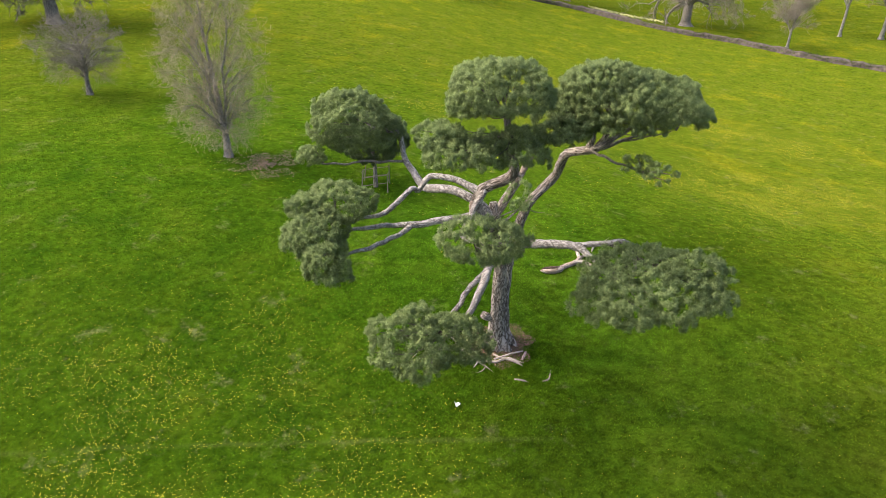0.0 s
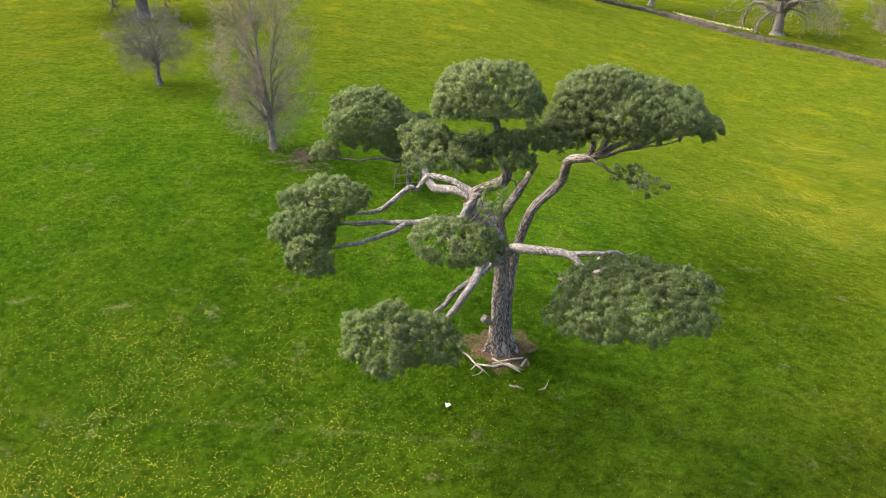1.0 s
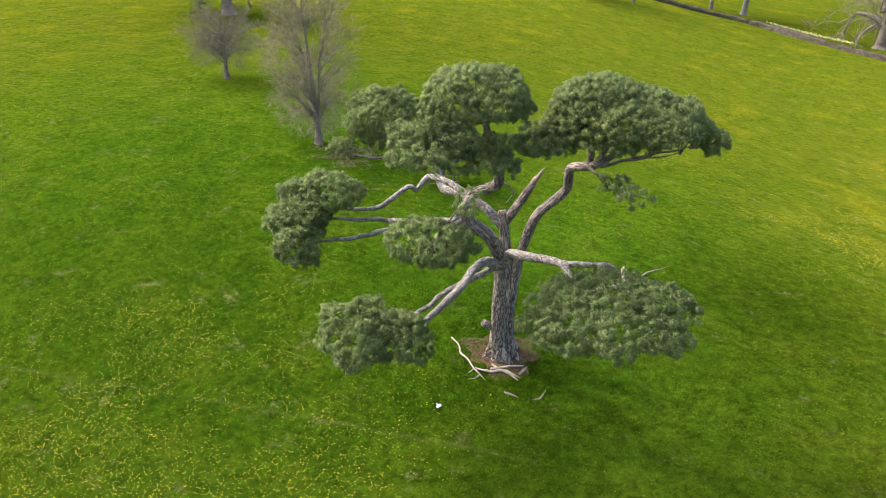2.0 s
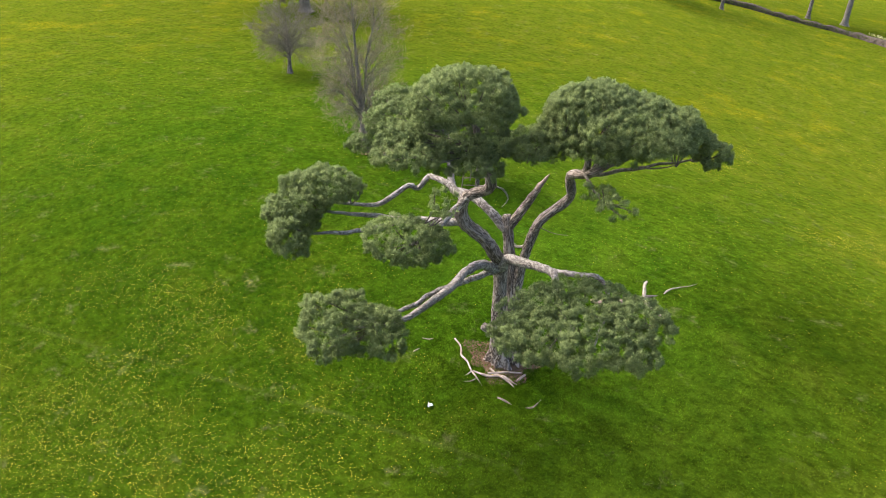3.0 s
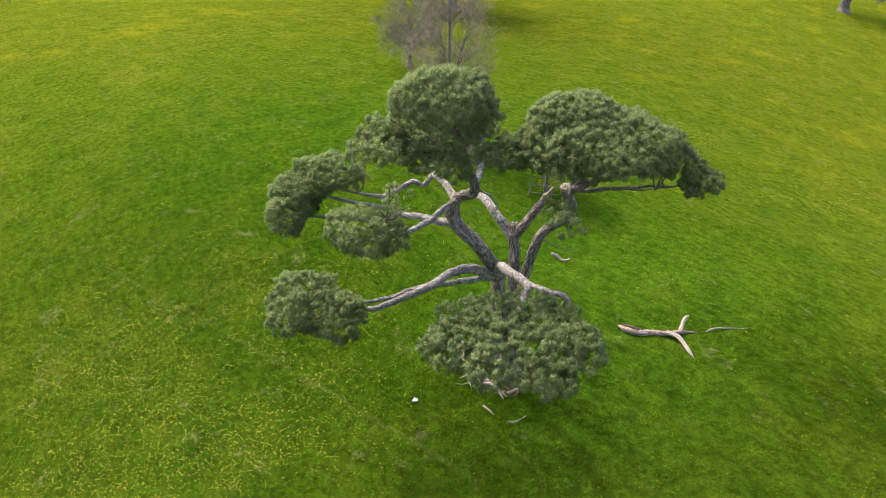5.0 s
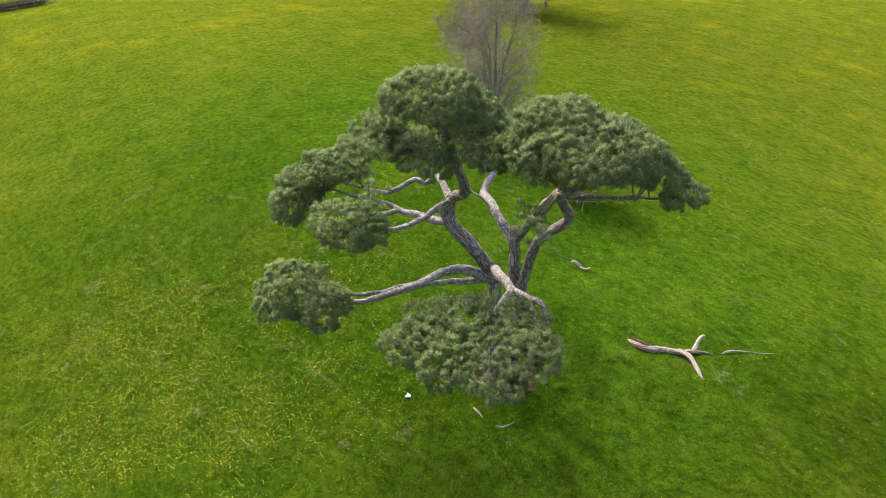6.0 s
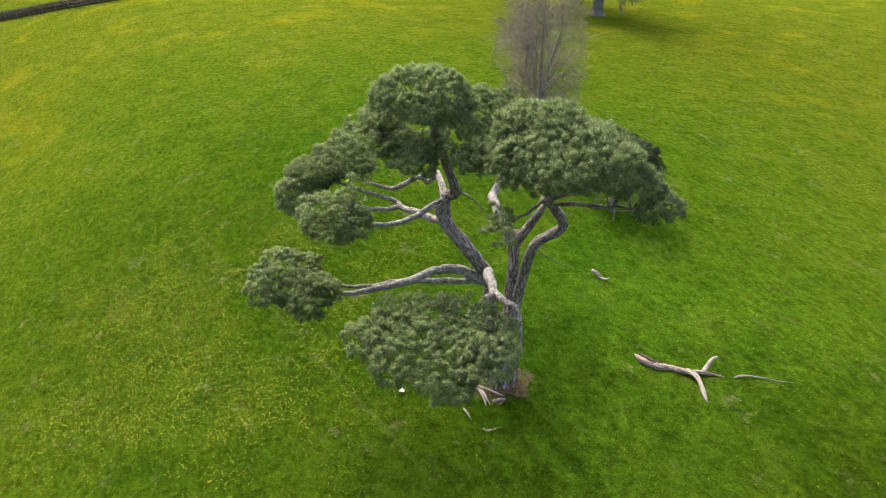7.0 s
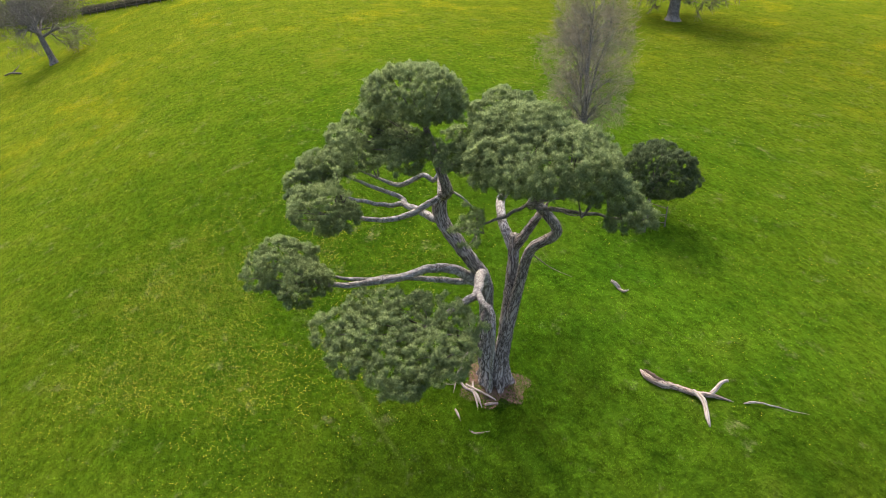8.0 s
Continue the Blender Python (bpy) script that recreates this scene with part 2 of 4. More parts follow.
def part(name, me, parent, label="", kind=""):
    ob = new(name, me)
    ob.parent = parent
    return tagged(ob, label, kind=kind)


def root(name, at, label, category, group="", kind=""):
    ob = new(name)
    ob.empty_display_size = 0.3
    ob.location = at
    return tagged(ob, label, category, group, kind)


def spline(points, step):
    """Catmull-Rom through rows of (x, y, z, radius)."""
    p = np.asarray(points, float)
    p = np.vstack([2 * p[0] - p[1], p, 2 * p[-1] - p[-2]])
    out = []
    for i in range(1, len(p) - 2):
        k = max(2, int(np.linalg.norm(p[i + 1, :3] - p[i, :3]) / step))
        for s in np.arange(k) / k:
            a, b, c, d = p[i - 1], p[i], p[i + 1], p[i + 2]
            out.append(0.5 * (2 * b + (c - a) * s + (2 * a - 5 * b + 4 * c - d) * s * s + (3 * b - a - 3 * c + d) * s ** 3))
    out.append(p[-2])
    out = np.array(out)
    out[:, 3] = np.maximum(out[:, 3], 0.006)
    return out


def tube(points, seg=10, step=0.25, rough=0.12, ridge=0.0, wander=0.0, cap=True, flare=0.0, region=0.22, origin=(0, 0, 0)):
    """A knotty branch: vertices and faces."""
    s = spline(points, step) if len(points) > 1 else np.asarray(points)
    k = len(s)
    o = np.asarray(origin, float)
    side = None
    verts, faces, girth = [], [], []
    along, shift = 0.0, float(s[0, 0] * 3.1 + s[0, 2])
    mean = float(np.mean(s[:, 3]))
    for i in range(k):
        t = Vector(s[min(i + 1, k - 1), :3] - s[max(i - 1, 0), :3]).normalized()
        if side is None:
            side = t.orthogonal().normalized()
        side = (side - t * side.dot(t)).normalized()
        up = t.cross(side)
        c, r = Vector(s[i, :3]), s[i, 3]
        if wander:
            c = c + noise.noise_vector(c * 1.7) * wander
        for j in range(seg):
            a = 2 * math.pi * j / seg
            d = side * math.cos(a) + up * math.sin(a)
            q = c + d * r
            f = 1 + rough * noise.noise(q * (1.2 / max(r, 0.12)) * 0.5)
            if ridge:
                f += ridge * noise.noise(Vector((q.x * 5.5, q.y * 5.5, q.z * 0.9)))
            if flare:
                h = max(0.0, 1 - i / (k * region))
                f += flare * h * h * (0.3 + 1.5 * max(0.0, math.sin(a * 5 + 1.3) * 0.6 + math.sin(a * 3) * 0.5))
            verts.append(tuple(c + d * (r * f) - Vector(o)))
        if i:
            gap = float(np.linalg.norm(s[i, :3] - s[i - 1, :3]))
            for j in range(seg):
                a, b = (i - 1) * seg + j, (i - 1) * seg + (j + 1) % seg
                faces.append((a, b, b + seg, a + seg))
                u0, u1 = 2 * math.pi * mean * j / seg, 2 * math.pi * mean * (j + 1) / seg
                girth += [(u0, along, shift), (u1, along, shift), (u1, along + gap, shift), (u0, along + gap, shift)]
            along += gap
    if cap:
        faces.append(tuple(range((k - 1) * seg, k * seg)))
        faces.append(tuple(range(seg - 1, -1, -1)))
        for e in (1.0, -1.0):
            girth += [(mean * math.cos(2 * math.pi * j / seg), along + mean * math.sin(2 * math.pi * j / seg), shift + e) for j in range(seg)]
    return verts, faces, girth


def joined(pieces):
    verts, faces, girth = [], [], []
    for v, f, g in pieces:
        b = len(verts)
        verts += v
        faces += [tuple(i + b for i in q) for q in f]
        girth += g
    return verts, faces, girth


def unit(a):
    return a / np.maximum(np.linalg.norm(a, axis=-1, keepdims=True), 1e-9)


def sphere_points(rng, n):
    return unit(rng.normal(size=(n, 3)))


def needles(rng, at, out, count, length, width, cone=0.9):
    """Sprays of needle blades: triangles that fan out from the points at, about the ways out."""
    n = len(at)
    d = unit(out[:, None, :] + rng.normal(size=(n, count, 3)) * cone * 0.6)
    side = unit(np.cross(d, rng.normal(size=(n, count, 3))))
    ln = length * rng.uniform(0.65, 1.25, size=(n, count, 1))
    base = at[:, None, :] + rng.normal(size=(n, count, 3)) * 0.02
    w = width * rng.uniform(0.7, 1.3, size=(n, count, 1))
    a, b, c = base - side * w * 0.5 + d * ln * 0.15, base + side * w * 0.5 + d * ln * 0.15, base + d * ln
    return np.stack([a, b, c], 2).reshape(-1, 3, 3)


def pad(seed, lobes, ball=0.42, density=1.0, uneven=0.3, flat=0.4):
    """A cloud of foliage: knobbly heads of needle sprays over uneven, flat-bottomed lobes (centre, radii). Returns triangles, the heads' centres and normals."""
    rng = np.random.default_rng(seed)
    ball = max(0.14, ball * 0.46)
    tris, heads, norms = [], [], []
    lobes = [(np.asarray(c, float), np.asarray(r, float)) for c, r in lobes]
    for i, (c, r) in enumerate(lobes):
        area = 4 * math.pi * ((r[0] * r[1]) ** 1.6 / 3 + (r[0] * r[2]) ** 1.6 / 3 + (r[1] * r[2]) ** 1.6 / 3) ** (1 / 1.6)
        want = int(area / (ball * ball * 0.8))
        cand = sphere_points(rng, want * 6)
        keep = np.zeros((0, 3))
        others = lobes[:i] + lobes[i + 1:]
        for q in cand:
            if q[2] < -0.2 and rng.random() < 0.85:
                continue
            at = Vector((q * r + c).tolist())
            bulge = 0.96 + uneven * (1.1 * noise.noise(at * 0.75) + 0.45 * noise.noise(at * 1.6))
            q2 = q * bulge
            if q2[2] < 0:
                q2 = q2 * np.array([1, 1, flat])
            w = c + q2 * np.maximum(r - ball * 0.6, 0.1)
            if any(np.sum(((w - e) / k) ** 2) < 0.42 for e, k in others):
                continue
            if len(keep) and np.min(np.sum((keep - w) ** 2, 1)) < (ball * 1.4) ** 2:
                continue
            keep = np.vstack([keep, w])
            if len(keep) >= want:
                break
        for w in keep:
            if rng.random() > density:
                continue
            away = unit((w - c) / r)
            w = w + rng.normal(size=3) * ball * 0.2 + away * ball * rng.uniform(-0.25, 0.25)
            heads.append(w)
            # a head is three to five tufts crowded on one shoot
            for g in range(rng.integers(3, 6)):
                rb = ball * rng.uniform(0.42, 0.7)
                t = w + unit(rng.normal(size=3) + away * 0.6 + np.array([0, 0, 0.3])) * ball * rng.uniform(0.35, 0.75)
                d = sphere_points(rng, int(36 * (rb / 0.16) ** 2))
                d = d[(d @ unit(away + np.array([0, 0, 0.4]))) > -0.35]
                at = t + d * rb * rng.uniform(0.35, 0.8, size=(len(d), 1))
                tris.append(needles(rng, at, d, 8, 0.115, 0.021, 1.0))
                norms.append(np.repeat(unit(d + away * 0.2 + np.array([0, 0, 0.1])), 8, 0))
        k = int(area * 2.5 * density)
        inner = sphere_points(rng, k) * rng.uniform(0.4, 0.8, size=(k, 1)) * r
        inner[:, 2] = np.where(inner[:, 2] < 0, inner[:, 2] * flat * 0.6, inner[:, 2])
        tris.append(needles(rng, inner + c, sphere_points(rng, k), 4, 0.24, 0.06, 1.4))
        norms.append(np.repeat(unit(inner / r), 4, 0))
    return np.concatenate(tris), np.array(heads), np.concatenate(norms)


def sprigs(rng, start, heads, count, r0=0.034):
    """Thin boughs from a limb's end to the heads of a pad."""
    out = []
    pick = rng.permutation(len(heads))[:count]
    for i in pick:
        e = heads[i]
        a = min((np.asarray(q, float) for q in start), key=lambda q: np.linalg.norm(q - e))
        m = (a + e) / 2 + np.array([0, 0, -0.1]) * np.linalg.norm(e - a) * 0.5 + rng.normal(size=3) * 0.14
        out.append(tube([(*a, r0), (*m, r0 * 0.75), (*e, r0 * 0.35)], 5, 0.45, 0.1, cap=False))
    return out


# ---- ground ----
def build_ground():
    rng = np.random.default_rng(4)
    radii = np.concatenate([np.arange(0.0, 60, 0.55), np.geomspace(60, 2600, 70)])
    spokes = 360
    verts, faces = [], []
    ang = np.linspace(0, 2 * math.pi, spokes, endpoint=False)
    for i, r in enumerate(radii):
        x, y = 4 + r * np.cos(ang), 30 + r * np.sin(ang)
        z = height(x, y)
        for a, b, c in zip(x, y, z):
            bumpy = 0.05 * noise.noise(Vector((a * 0.9, b * 0.9, 0))) + 0.03 * noise.noise(Vector((a * 2.3, b * 2.3, 4)))
            verts.append((a, b, c + bumpy * min(1.0, 40 / max(r, 1))))
        if i:
            for j in range(spokes):
                p, q = (i - 1) * spokes + j, (i - 1) * spokes + (j + 1) % spokes
                faces.append((p, p + spokes, q + spokes, q))
    ob = new("ground", mesh_of("ground", verts, faces, M_MEADOW, True))
    tagged(ob, "rolling green meadow of grass with yellow buttercups", "meadow", kind="structure")


build_ground()

# ---- the old pine ----
PINE = (3.4, 28.4, 0.0)
pine = root("pine_tree", PINE, "old spreading pine with twin trunks and pale crooked limbs", "tree")


def pine_part(name, points, mat, label="", **kw):
    v, f, g = tube(points, origin=PINE, **kw)
    return part(name, mesh_of(name, v, f, mat, True, g), pine, label)


def build_pine():
    # twin trunks
    pine_part("trunk", [(3.25, 28.4, -0.35, 0.46), (3.2, 28.35, 0.5, 0.42), (3.12, 28.2, 1.6, 0.38), (3.1, 28.1, 3.9, 0.34), (3.1, 27.95, 6.1, 0.33),
                        (2.9, 27.3, 7.3, 0.32), (2.6, 26.75, 8.2, 0.31), (1.75, 26.35, 9.1, 0.3), (1.85, 26.25, 10.3, 0.24), (3.1, 25.85, 11.2, 0.23),
                        (3.0, 25.5, 12.3, 0.19), (2.6, 25.0, 14.2, 0.12)],
              M_BARK, "deeply furrowed grey-brown trunk", seg=44, step=0.14, rough=0.1, ridge=0.16, flare=0.95, region=0.13)
    pine_part("trunk", [(3.6, 28.85, -0.35, 0.48), (3.55, 28.85, 0.5, 0.42), (3.45, 28.95, 1.6, 0.39), (3.33, 29.22, 4.0, 0.35), (3.05, 29.5, 6.0, 0.29), (2.8, 29.68, 7.55, 0.26)],
              M_BARK, "furrowed rear trunk fused to the front one", seg=44, step=0.14, rough=0.1, ridge=0.16, flare=0.95, region=0.26)
    # limbs of the rear trunk
    pine_part("limb", [(3.5, 29.0, 2.4, 0.3), (3.6, 29.25, 4.2, 0.28), (3.8, 29.4, 5.8, 0.255), (4.44, 29.4, 8.1, 0.235), (5.65, 29.75, 9.45, 0.225), (5.8, 29.2, 10.4, 0.22), (5.95, 28.35, 11.3, 0.2),
                       (6.87, 27.4, 11.85, 0.18), (7.6, 27.3, 12.4, 0.13), (8.6, 27.6, 12.9, 0.08)], M_BARK, seg=24, step=0.16, ridge=0.14)
    pine_part("limb", [(2.8, 29.68, 7.3, 0.24), (3.5, 29.8, 8.5, 0.22), (4.1, 29.95, 9.6, 0.17)], M_BARK, "snapped limb with torn tip", seg=18, step=0.16, ridge=0.14)
    pine_part("torn_tip", [(3.95, 29.92, 9.35, 0.15), (4.3, 29.97, 9.95, 0.12), (4.6, 30.02, 10.45, 0.02)], M_RAW, "torn reddish splintered wood", seg=9, step=0.1, rough=0.4, ridge=0.4)
    pine_part("limb", [(2.75, 29.65, 7.3, 0.26), (1.75, 29.65, 8.2, 0.23), (0.5, 30.3, 8.5, 0.22), (-0.74, 31.17, 8.2, 0.22), (-1.35, 32.3, 8.5, 0.19), (-1.85, 33.3, 8.75, 0.17),
                       (-2.0, 33.5, 9.3, 0.15), (-2.2, 33.6, 10.15, 0.15), (-2.55, 33.7, 10.4, 0.13), (-3.3, 33.9, 10.25, 0.1), (-4.0, 34.3, 10.5, 0.05)], M_LIMB, "pale bare limb", seg=16, step=0.2, wander=0.06)
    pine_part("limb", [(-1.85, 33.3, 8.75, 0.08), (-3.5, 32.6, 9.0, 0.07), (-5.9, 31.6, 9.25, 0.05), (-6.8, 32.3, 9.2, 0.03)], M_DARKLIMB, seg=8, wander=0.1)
    # limbs of the front trunk
    pine_part("limb", [(1.85, 26.25, 10.2, 0.2), (0.8, 26.75, 10.55, 0.15), (-0.1, 27.2, 10.55, 0.14), (-0.54, 27.44, 10.35, 0.13), (-0.96, 27.29, 9.8, 0.12), (-1.25, 26.9, 10.05, 0.12),
                       (-1.9, 26.5, 9.55, 0.13), (-2.57, 26.1, 9.15, 0.11), (-3.6, 25.4, 9.3, 0.07), (-4.4, 24.8, 9.5, 0.04)], M_LIMB, "pale zigzag limb", seg=12, step=0.14)
    pine_part("stump", [(1.7, 26.35, 9.0, 0.22), (1.5, 26.15, 9.5, 0.17), (1.4, 26.05, 9.85, 0.07)], M_RAW, "broken stub of red-brown heartwood", seg=12, step=0.1, rough=0.3, ridge=0.3)
    pine_part("limb", [(1.75, 26.35, 9.0, 0.2), (0.9, 26.15, 8.95, 0.19), (-0.1, 25.95, 8.9, 0.17), (-1.14, 25.76, 8.8, 0.15), (-2.05, 26.2, 8.55, 0.12), (-2.9, 25.5, 8.8, 0.11),
                       (-3.5, 24.6, 9.2, 0.08), (-4.3, 23.8, 9.6, 0.04)], M_LIMB, seg=12, step=0.15, wander=0.06)
    pine_part("limb", [(-1.1, 25.76, 8.8, 0.13), (-2.2, 25.0, 8.45, 0.11), (-3.16, 23.6, 8.75, 0.09), (-4.2, 22.8, 8.8, 0.04)], M_LIMB, seg=10, step=0.15, wander=0.08)
    pine_part("limb", [(2.1, 26.2, 10.55, 0.16), (1.75, 25.75, 10.1, 0.15), (1.3, 25.1, 9.55, 0.14), (1.0, 24.0, 9.3, 0.12), (1.2, 22.6, 9.8, 0.09), (1.7, 21.2, 10.5, 0.05)], M_LIMB, seg=10, step=0.15, wander=0.05)
    pine_part("limb", [(3.0, 27.8, 6.2, 0.28), (2.43, 25.9, 7.05, 0.21), (1.95, 24.0, 6.8, 0.18), (1.2, 21.9, 6.57, 0.13), (0.4, 20.8, 6.6, 0.08), (-0.3, 19.9, 6.9, 0.04)], M_LIMB, "pale arching lower limb", seg=16, step=0.18, wander=0.07)
    pine_part("limb", [(2.9, 27.7, 6.0, 0.17), (2.1, 25.7, 6.3, 0.14), (1.25, 24.0, 6.45, 0.12), (0.7, 22.6, 6.4, 0.1), (-0.1, 20.9, 6.7, 0.04)], M_LIMB, seg=12, step=0.18, wander=0.07)
    pine_part("limb", [(3.2, 27.8, 6.25, 0.3), (3.6, 27.45, 6.95, 0.24), (4.44, 26.8, 7.35, 0.22), (6.03, 25.7, 7.86, 0.18), (6.65, 24.5, 8.0, 0.14), (7.3, 22.8, 8.0, 0.1), (8.1, 21.2, 8.4, 0.05)], M_LIMB, "pale arching lower limb", seg=16, step=0.18, wander=0.06)
    pine_part("limb", [(6.0, 25.72, 7.86, 0.15), (7.2, 25.25, 8.25, 0.13), (8.33, 25.0, 8.42, 0.11), (8.75, 24.8, 7.5, 0.085), (8.6, 24.9, 6.2, 0.065), (8.35, 25.0, 4.8, 0.04)], M_LIMB, "drooping limb with broken elbow", seg=12, step=0.2, wander=0.06)
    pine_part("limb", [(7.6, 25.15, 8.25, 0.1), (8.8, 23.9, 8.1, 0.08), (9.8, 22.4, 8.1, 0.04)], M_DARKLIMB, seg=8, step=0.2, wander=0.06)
    pine_part("stump", [(2.8, 29.68, 7.4, 0.27), (2.75, 29.7, 7.85, 0.24), (2.72, 29.72, 8.05, 0.2)], M_BARK, "sawn-off stub at the fork", seg=16, step=0.1, ridge=0.1)
    pine_part("stump", [(2.95, 28.2, 2.0, 0.2), (2.55, 28.0, 2.25, 0.22), (2.35, 27.95, 2.4, 0.2)], M_BARK, "short stub of a cut limb", seg=14, step=0.1, ridge=0.1)
    pine_part("twig", [(3.05, 25.8, 11.3, 0.05), (3.5, 26.3, 11.0, 0.045), (3.6, 26.9, 10.3, 0.03), (3.3, 27.0, 9.8, 0.015)], M_LIMB, "hanging bare twig", seg=6)
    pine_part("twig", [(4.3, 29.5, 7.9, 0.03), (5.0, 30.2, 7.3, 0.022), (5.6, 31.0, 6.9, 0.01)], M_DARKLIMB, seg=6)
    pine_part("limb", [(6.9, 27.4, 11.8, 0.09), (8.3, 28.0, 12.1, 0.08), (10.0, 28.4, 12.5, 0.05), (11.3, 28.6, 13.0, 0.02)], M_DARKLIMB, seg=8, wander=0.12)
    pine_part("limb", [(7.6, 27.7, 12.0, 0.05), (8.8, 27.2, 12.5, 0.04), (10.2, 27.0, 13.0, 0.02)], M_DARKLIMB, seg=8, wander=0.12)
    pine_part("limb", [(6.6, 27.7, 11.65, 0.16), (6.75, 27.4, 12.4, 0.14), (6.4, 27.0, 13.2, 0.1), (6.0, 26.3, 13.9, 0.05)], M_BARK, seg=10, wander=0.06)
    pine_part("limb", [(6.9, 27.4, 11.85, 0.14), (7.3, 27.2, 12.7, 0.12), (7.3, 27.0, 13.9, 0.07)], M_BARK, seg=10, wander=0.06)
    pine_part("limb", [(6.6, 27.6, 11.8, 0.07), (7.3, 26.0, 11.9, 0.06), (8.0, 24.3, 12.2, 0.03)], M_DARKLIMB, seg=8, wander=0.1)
    # pads of needles, with the thin boughs inside them
    pads = [
        (11, [((2.3, 24.75, 14.95), (2.3, 1.95, 1.4)), ((1.2, 24.3, 14.6), (1.05, 1.1, 0.45)), ((3.55, 25.0, 14.7), (1.05, 1.2, 0.45))], [(2.6, 25.0, 14.1), (2.7, 25.1, 13.8)], 16, 0.42, 1.0, 0.15, 0.22),
        (12, [((0.65, 22.9, 13.2), (1.35, 1.3, 0.5)), ((-0.1, 23.9, 13.65), (1.05, 1.25, 0.5)), ((0.4, 24.6, 13.0), (1.1, 1.1, 0.4))], [(2.9, 25.3, 12.8), (2.8, 25.2, 13.3)], 14, 0.38, 0.74, 0.3, 0.4),
        (23, [((3.25, 23.8, 12.9), (1.05, 0.95, 0.5)), ((1.9, 24.0, 12.75), (1.15, 1.0, 0.4)), ((2.3, 24.3, 13.3), (1.25, 1.1, 0.42)), ((3.5, 24.7, 13.3), (0.95, 0.9, 0.4))], [(2.9, 25.3, 12.8), (3.0, 25.5, 12.3), (2.8, 25.2, 13.3)], 14, 0.38, 0.7, 0.3, 0.4),
        (24, [((4.4, 26.2, 13.1), (1.1, 1.1, 0.65)), ((5.0, 25.2, 13.3), (1.05, 1.0, 0.55)), ((5.8, 26.0, 13.35), (0.9, 0.9, 0.5))], [(4.2, 26.8, 12.4), (4.7, 26.0, 12.7)], 16, 0.4, 0.75, 0.25, 0.4),
        (13, [((8.0, 26.85, 14.2), (3.15, 2.65, 1.2)), ((6.95, 26.9, 14.6), (2.1, 1.9, 1.2)), ((10.3, 27.7, 13.7), (1.15, 1.2, 0.7)), ((5.9, 26.2, 13.75), (1.3, 1.4, 0.5)), ((7.6, 25.3, 13.7), (1.75, 1.05, 0.5))],
         [(6.0, 26.3, 13.5), (7.3, 27.0, 13.5), (8.6, 27.6, 12.9), (10.0, 28.4, 12.5), (10.2, 27.0, 12.9)], 36, 0.42, 1.0, 0.14, 0.24),
        (14, [((-4.1, 24.75, 10.35), (1.5, 1.45, 0.85)), ((-5.1, 23.3, 9.65), (1.35, 1.4, 1.0)), ((-5.55, 24.2, 10.3), (0.9, 0.95, 0.65)), ((-4.3, 21.6, 8.95), (1.0, 0.9, 1.0)), ((-4.6, 22.5, 9.2), (1.0, 1.0, 0.85))], [(-3.5, 25.4, 9.3), (-3.4, 23.6, 8.8), (-4.3, 24.0, 9.5), (-4.2, 22.8, 8.8), (-4.4, 24.8, 9.5)], 20, 0.38, 0.95, 0.25, 0.5),
        (15, [((1.75, 20.8, 10.75), (1.6, 1.35, 0.85)), ((2.5, 21.2, 10.6), (1.0, 1.0, 0.6))], [(1.5, 21.8, 10.2)], 12, 0.36, 0.75, 0.4, 0.7),
        (16, [((-0.75, 19.65, 6.85), (2.1, 1.6, 1.4)), ((0.35, 19.9, 6.75), (1.7, 1.4, 1.05))], [(0.3, 20.8, 6.6)], 20, 0.38, 0.78, 0.38, 0.6),
        (17, [((8.35, 21.1, 8.62), (2.9, 2.7, 0.75)), ((6.9, 20.9, 8.0), (1.9, 1.6, 0.6)), ((9.3, 21.0, 8.35), (1.6, 1.4, 0.5)), ((10.2, 21.9, 8.95), (1.3, 1.3, 0.6))], [(7.3, 22.8, 8.0), (9.0, 23.9, 8.1)], 30, 0.38, 0.78, 0.32, 0.5),
        (18, [((7.8, 24.2, 12.45), (0.8, 0.5, 0.4)), ((8.6, 23.6, 12.3), (0.8, 0.5, 0.4))], [(7.6, 25.2, 12.0), (8.1, 24.3, 12.1)], 9, 0.3, 0.4, 0.3, 0.8),
        (19, [((-4.7, 34.0, 10.35), (2.35, 2.4, 2.0)), ((-3.0, 33.9, 10.2), (1.1, 1.1, 0.7))], [(-3.0, 34.2, 10.2)], 16),
        (20, [((2.95, 21.3, 12.2), (0.65, 0.55, 0.7))], [(2.0, 21.6, 11.2)], 4, 0.3, 0.4),
        (21, [((11.4, 28.0, 13.15), (0.7, 0.95, 0.5))], [(10.6, 28.5, 12.7)], 4, 0.36),
        (22, [((-6.65, 31.8, 9.5), (0.75, 0.8, 0.5))], [(-6.0, 31.7, 9.2)], 3, 0.36),
    ]
    for seed, lobes, starts, boughs, *opts in pads:
        rng = np.random.default_rng(seed)
        tris, heads, norms = pad(seed, lobes, *opts)
        part("needle_pad", tri_mesh("needle_pad", tris - np.array(PINE, np.float32), M_NEEDLE, norms), pine, "rounded grey-green pad of pine needles", "stuff")
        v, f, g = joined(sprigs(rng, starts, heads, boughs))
        part("inner_wood", mesh_of("inner_wood", [tuple(np.array(p) - PINE) for p in v], f, M_DARKLIMB, True, g), pine, "thin boughs inside a needle pad, painted dark with shade", "stuff")


build_pine()


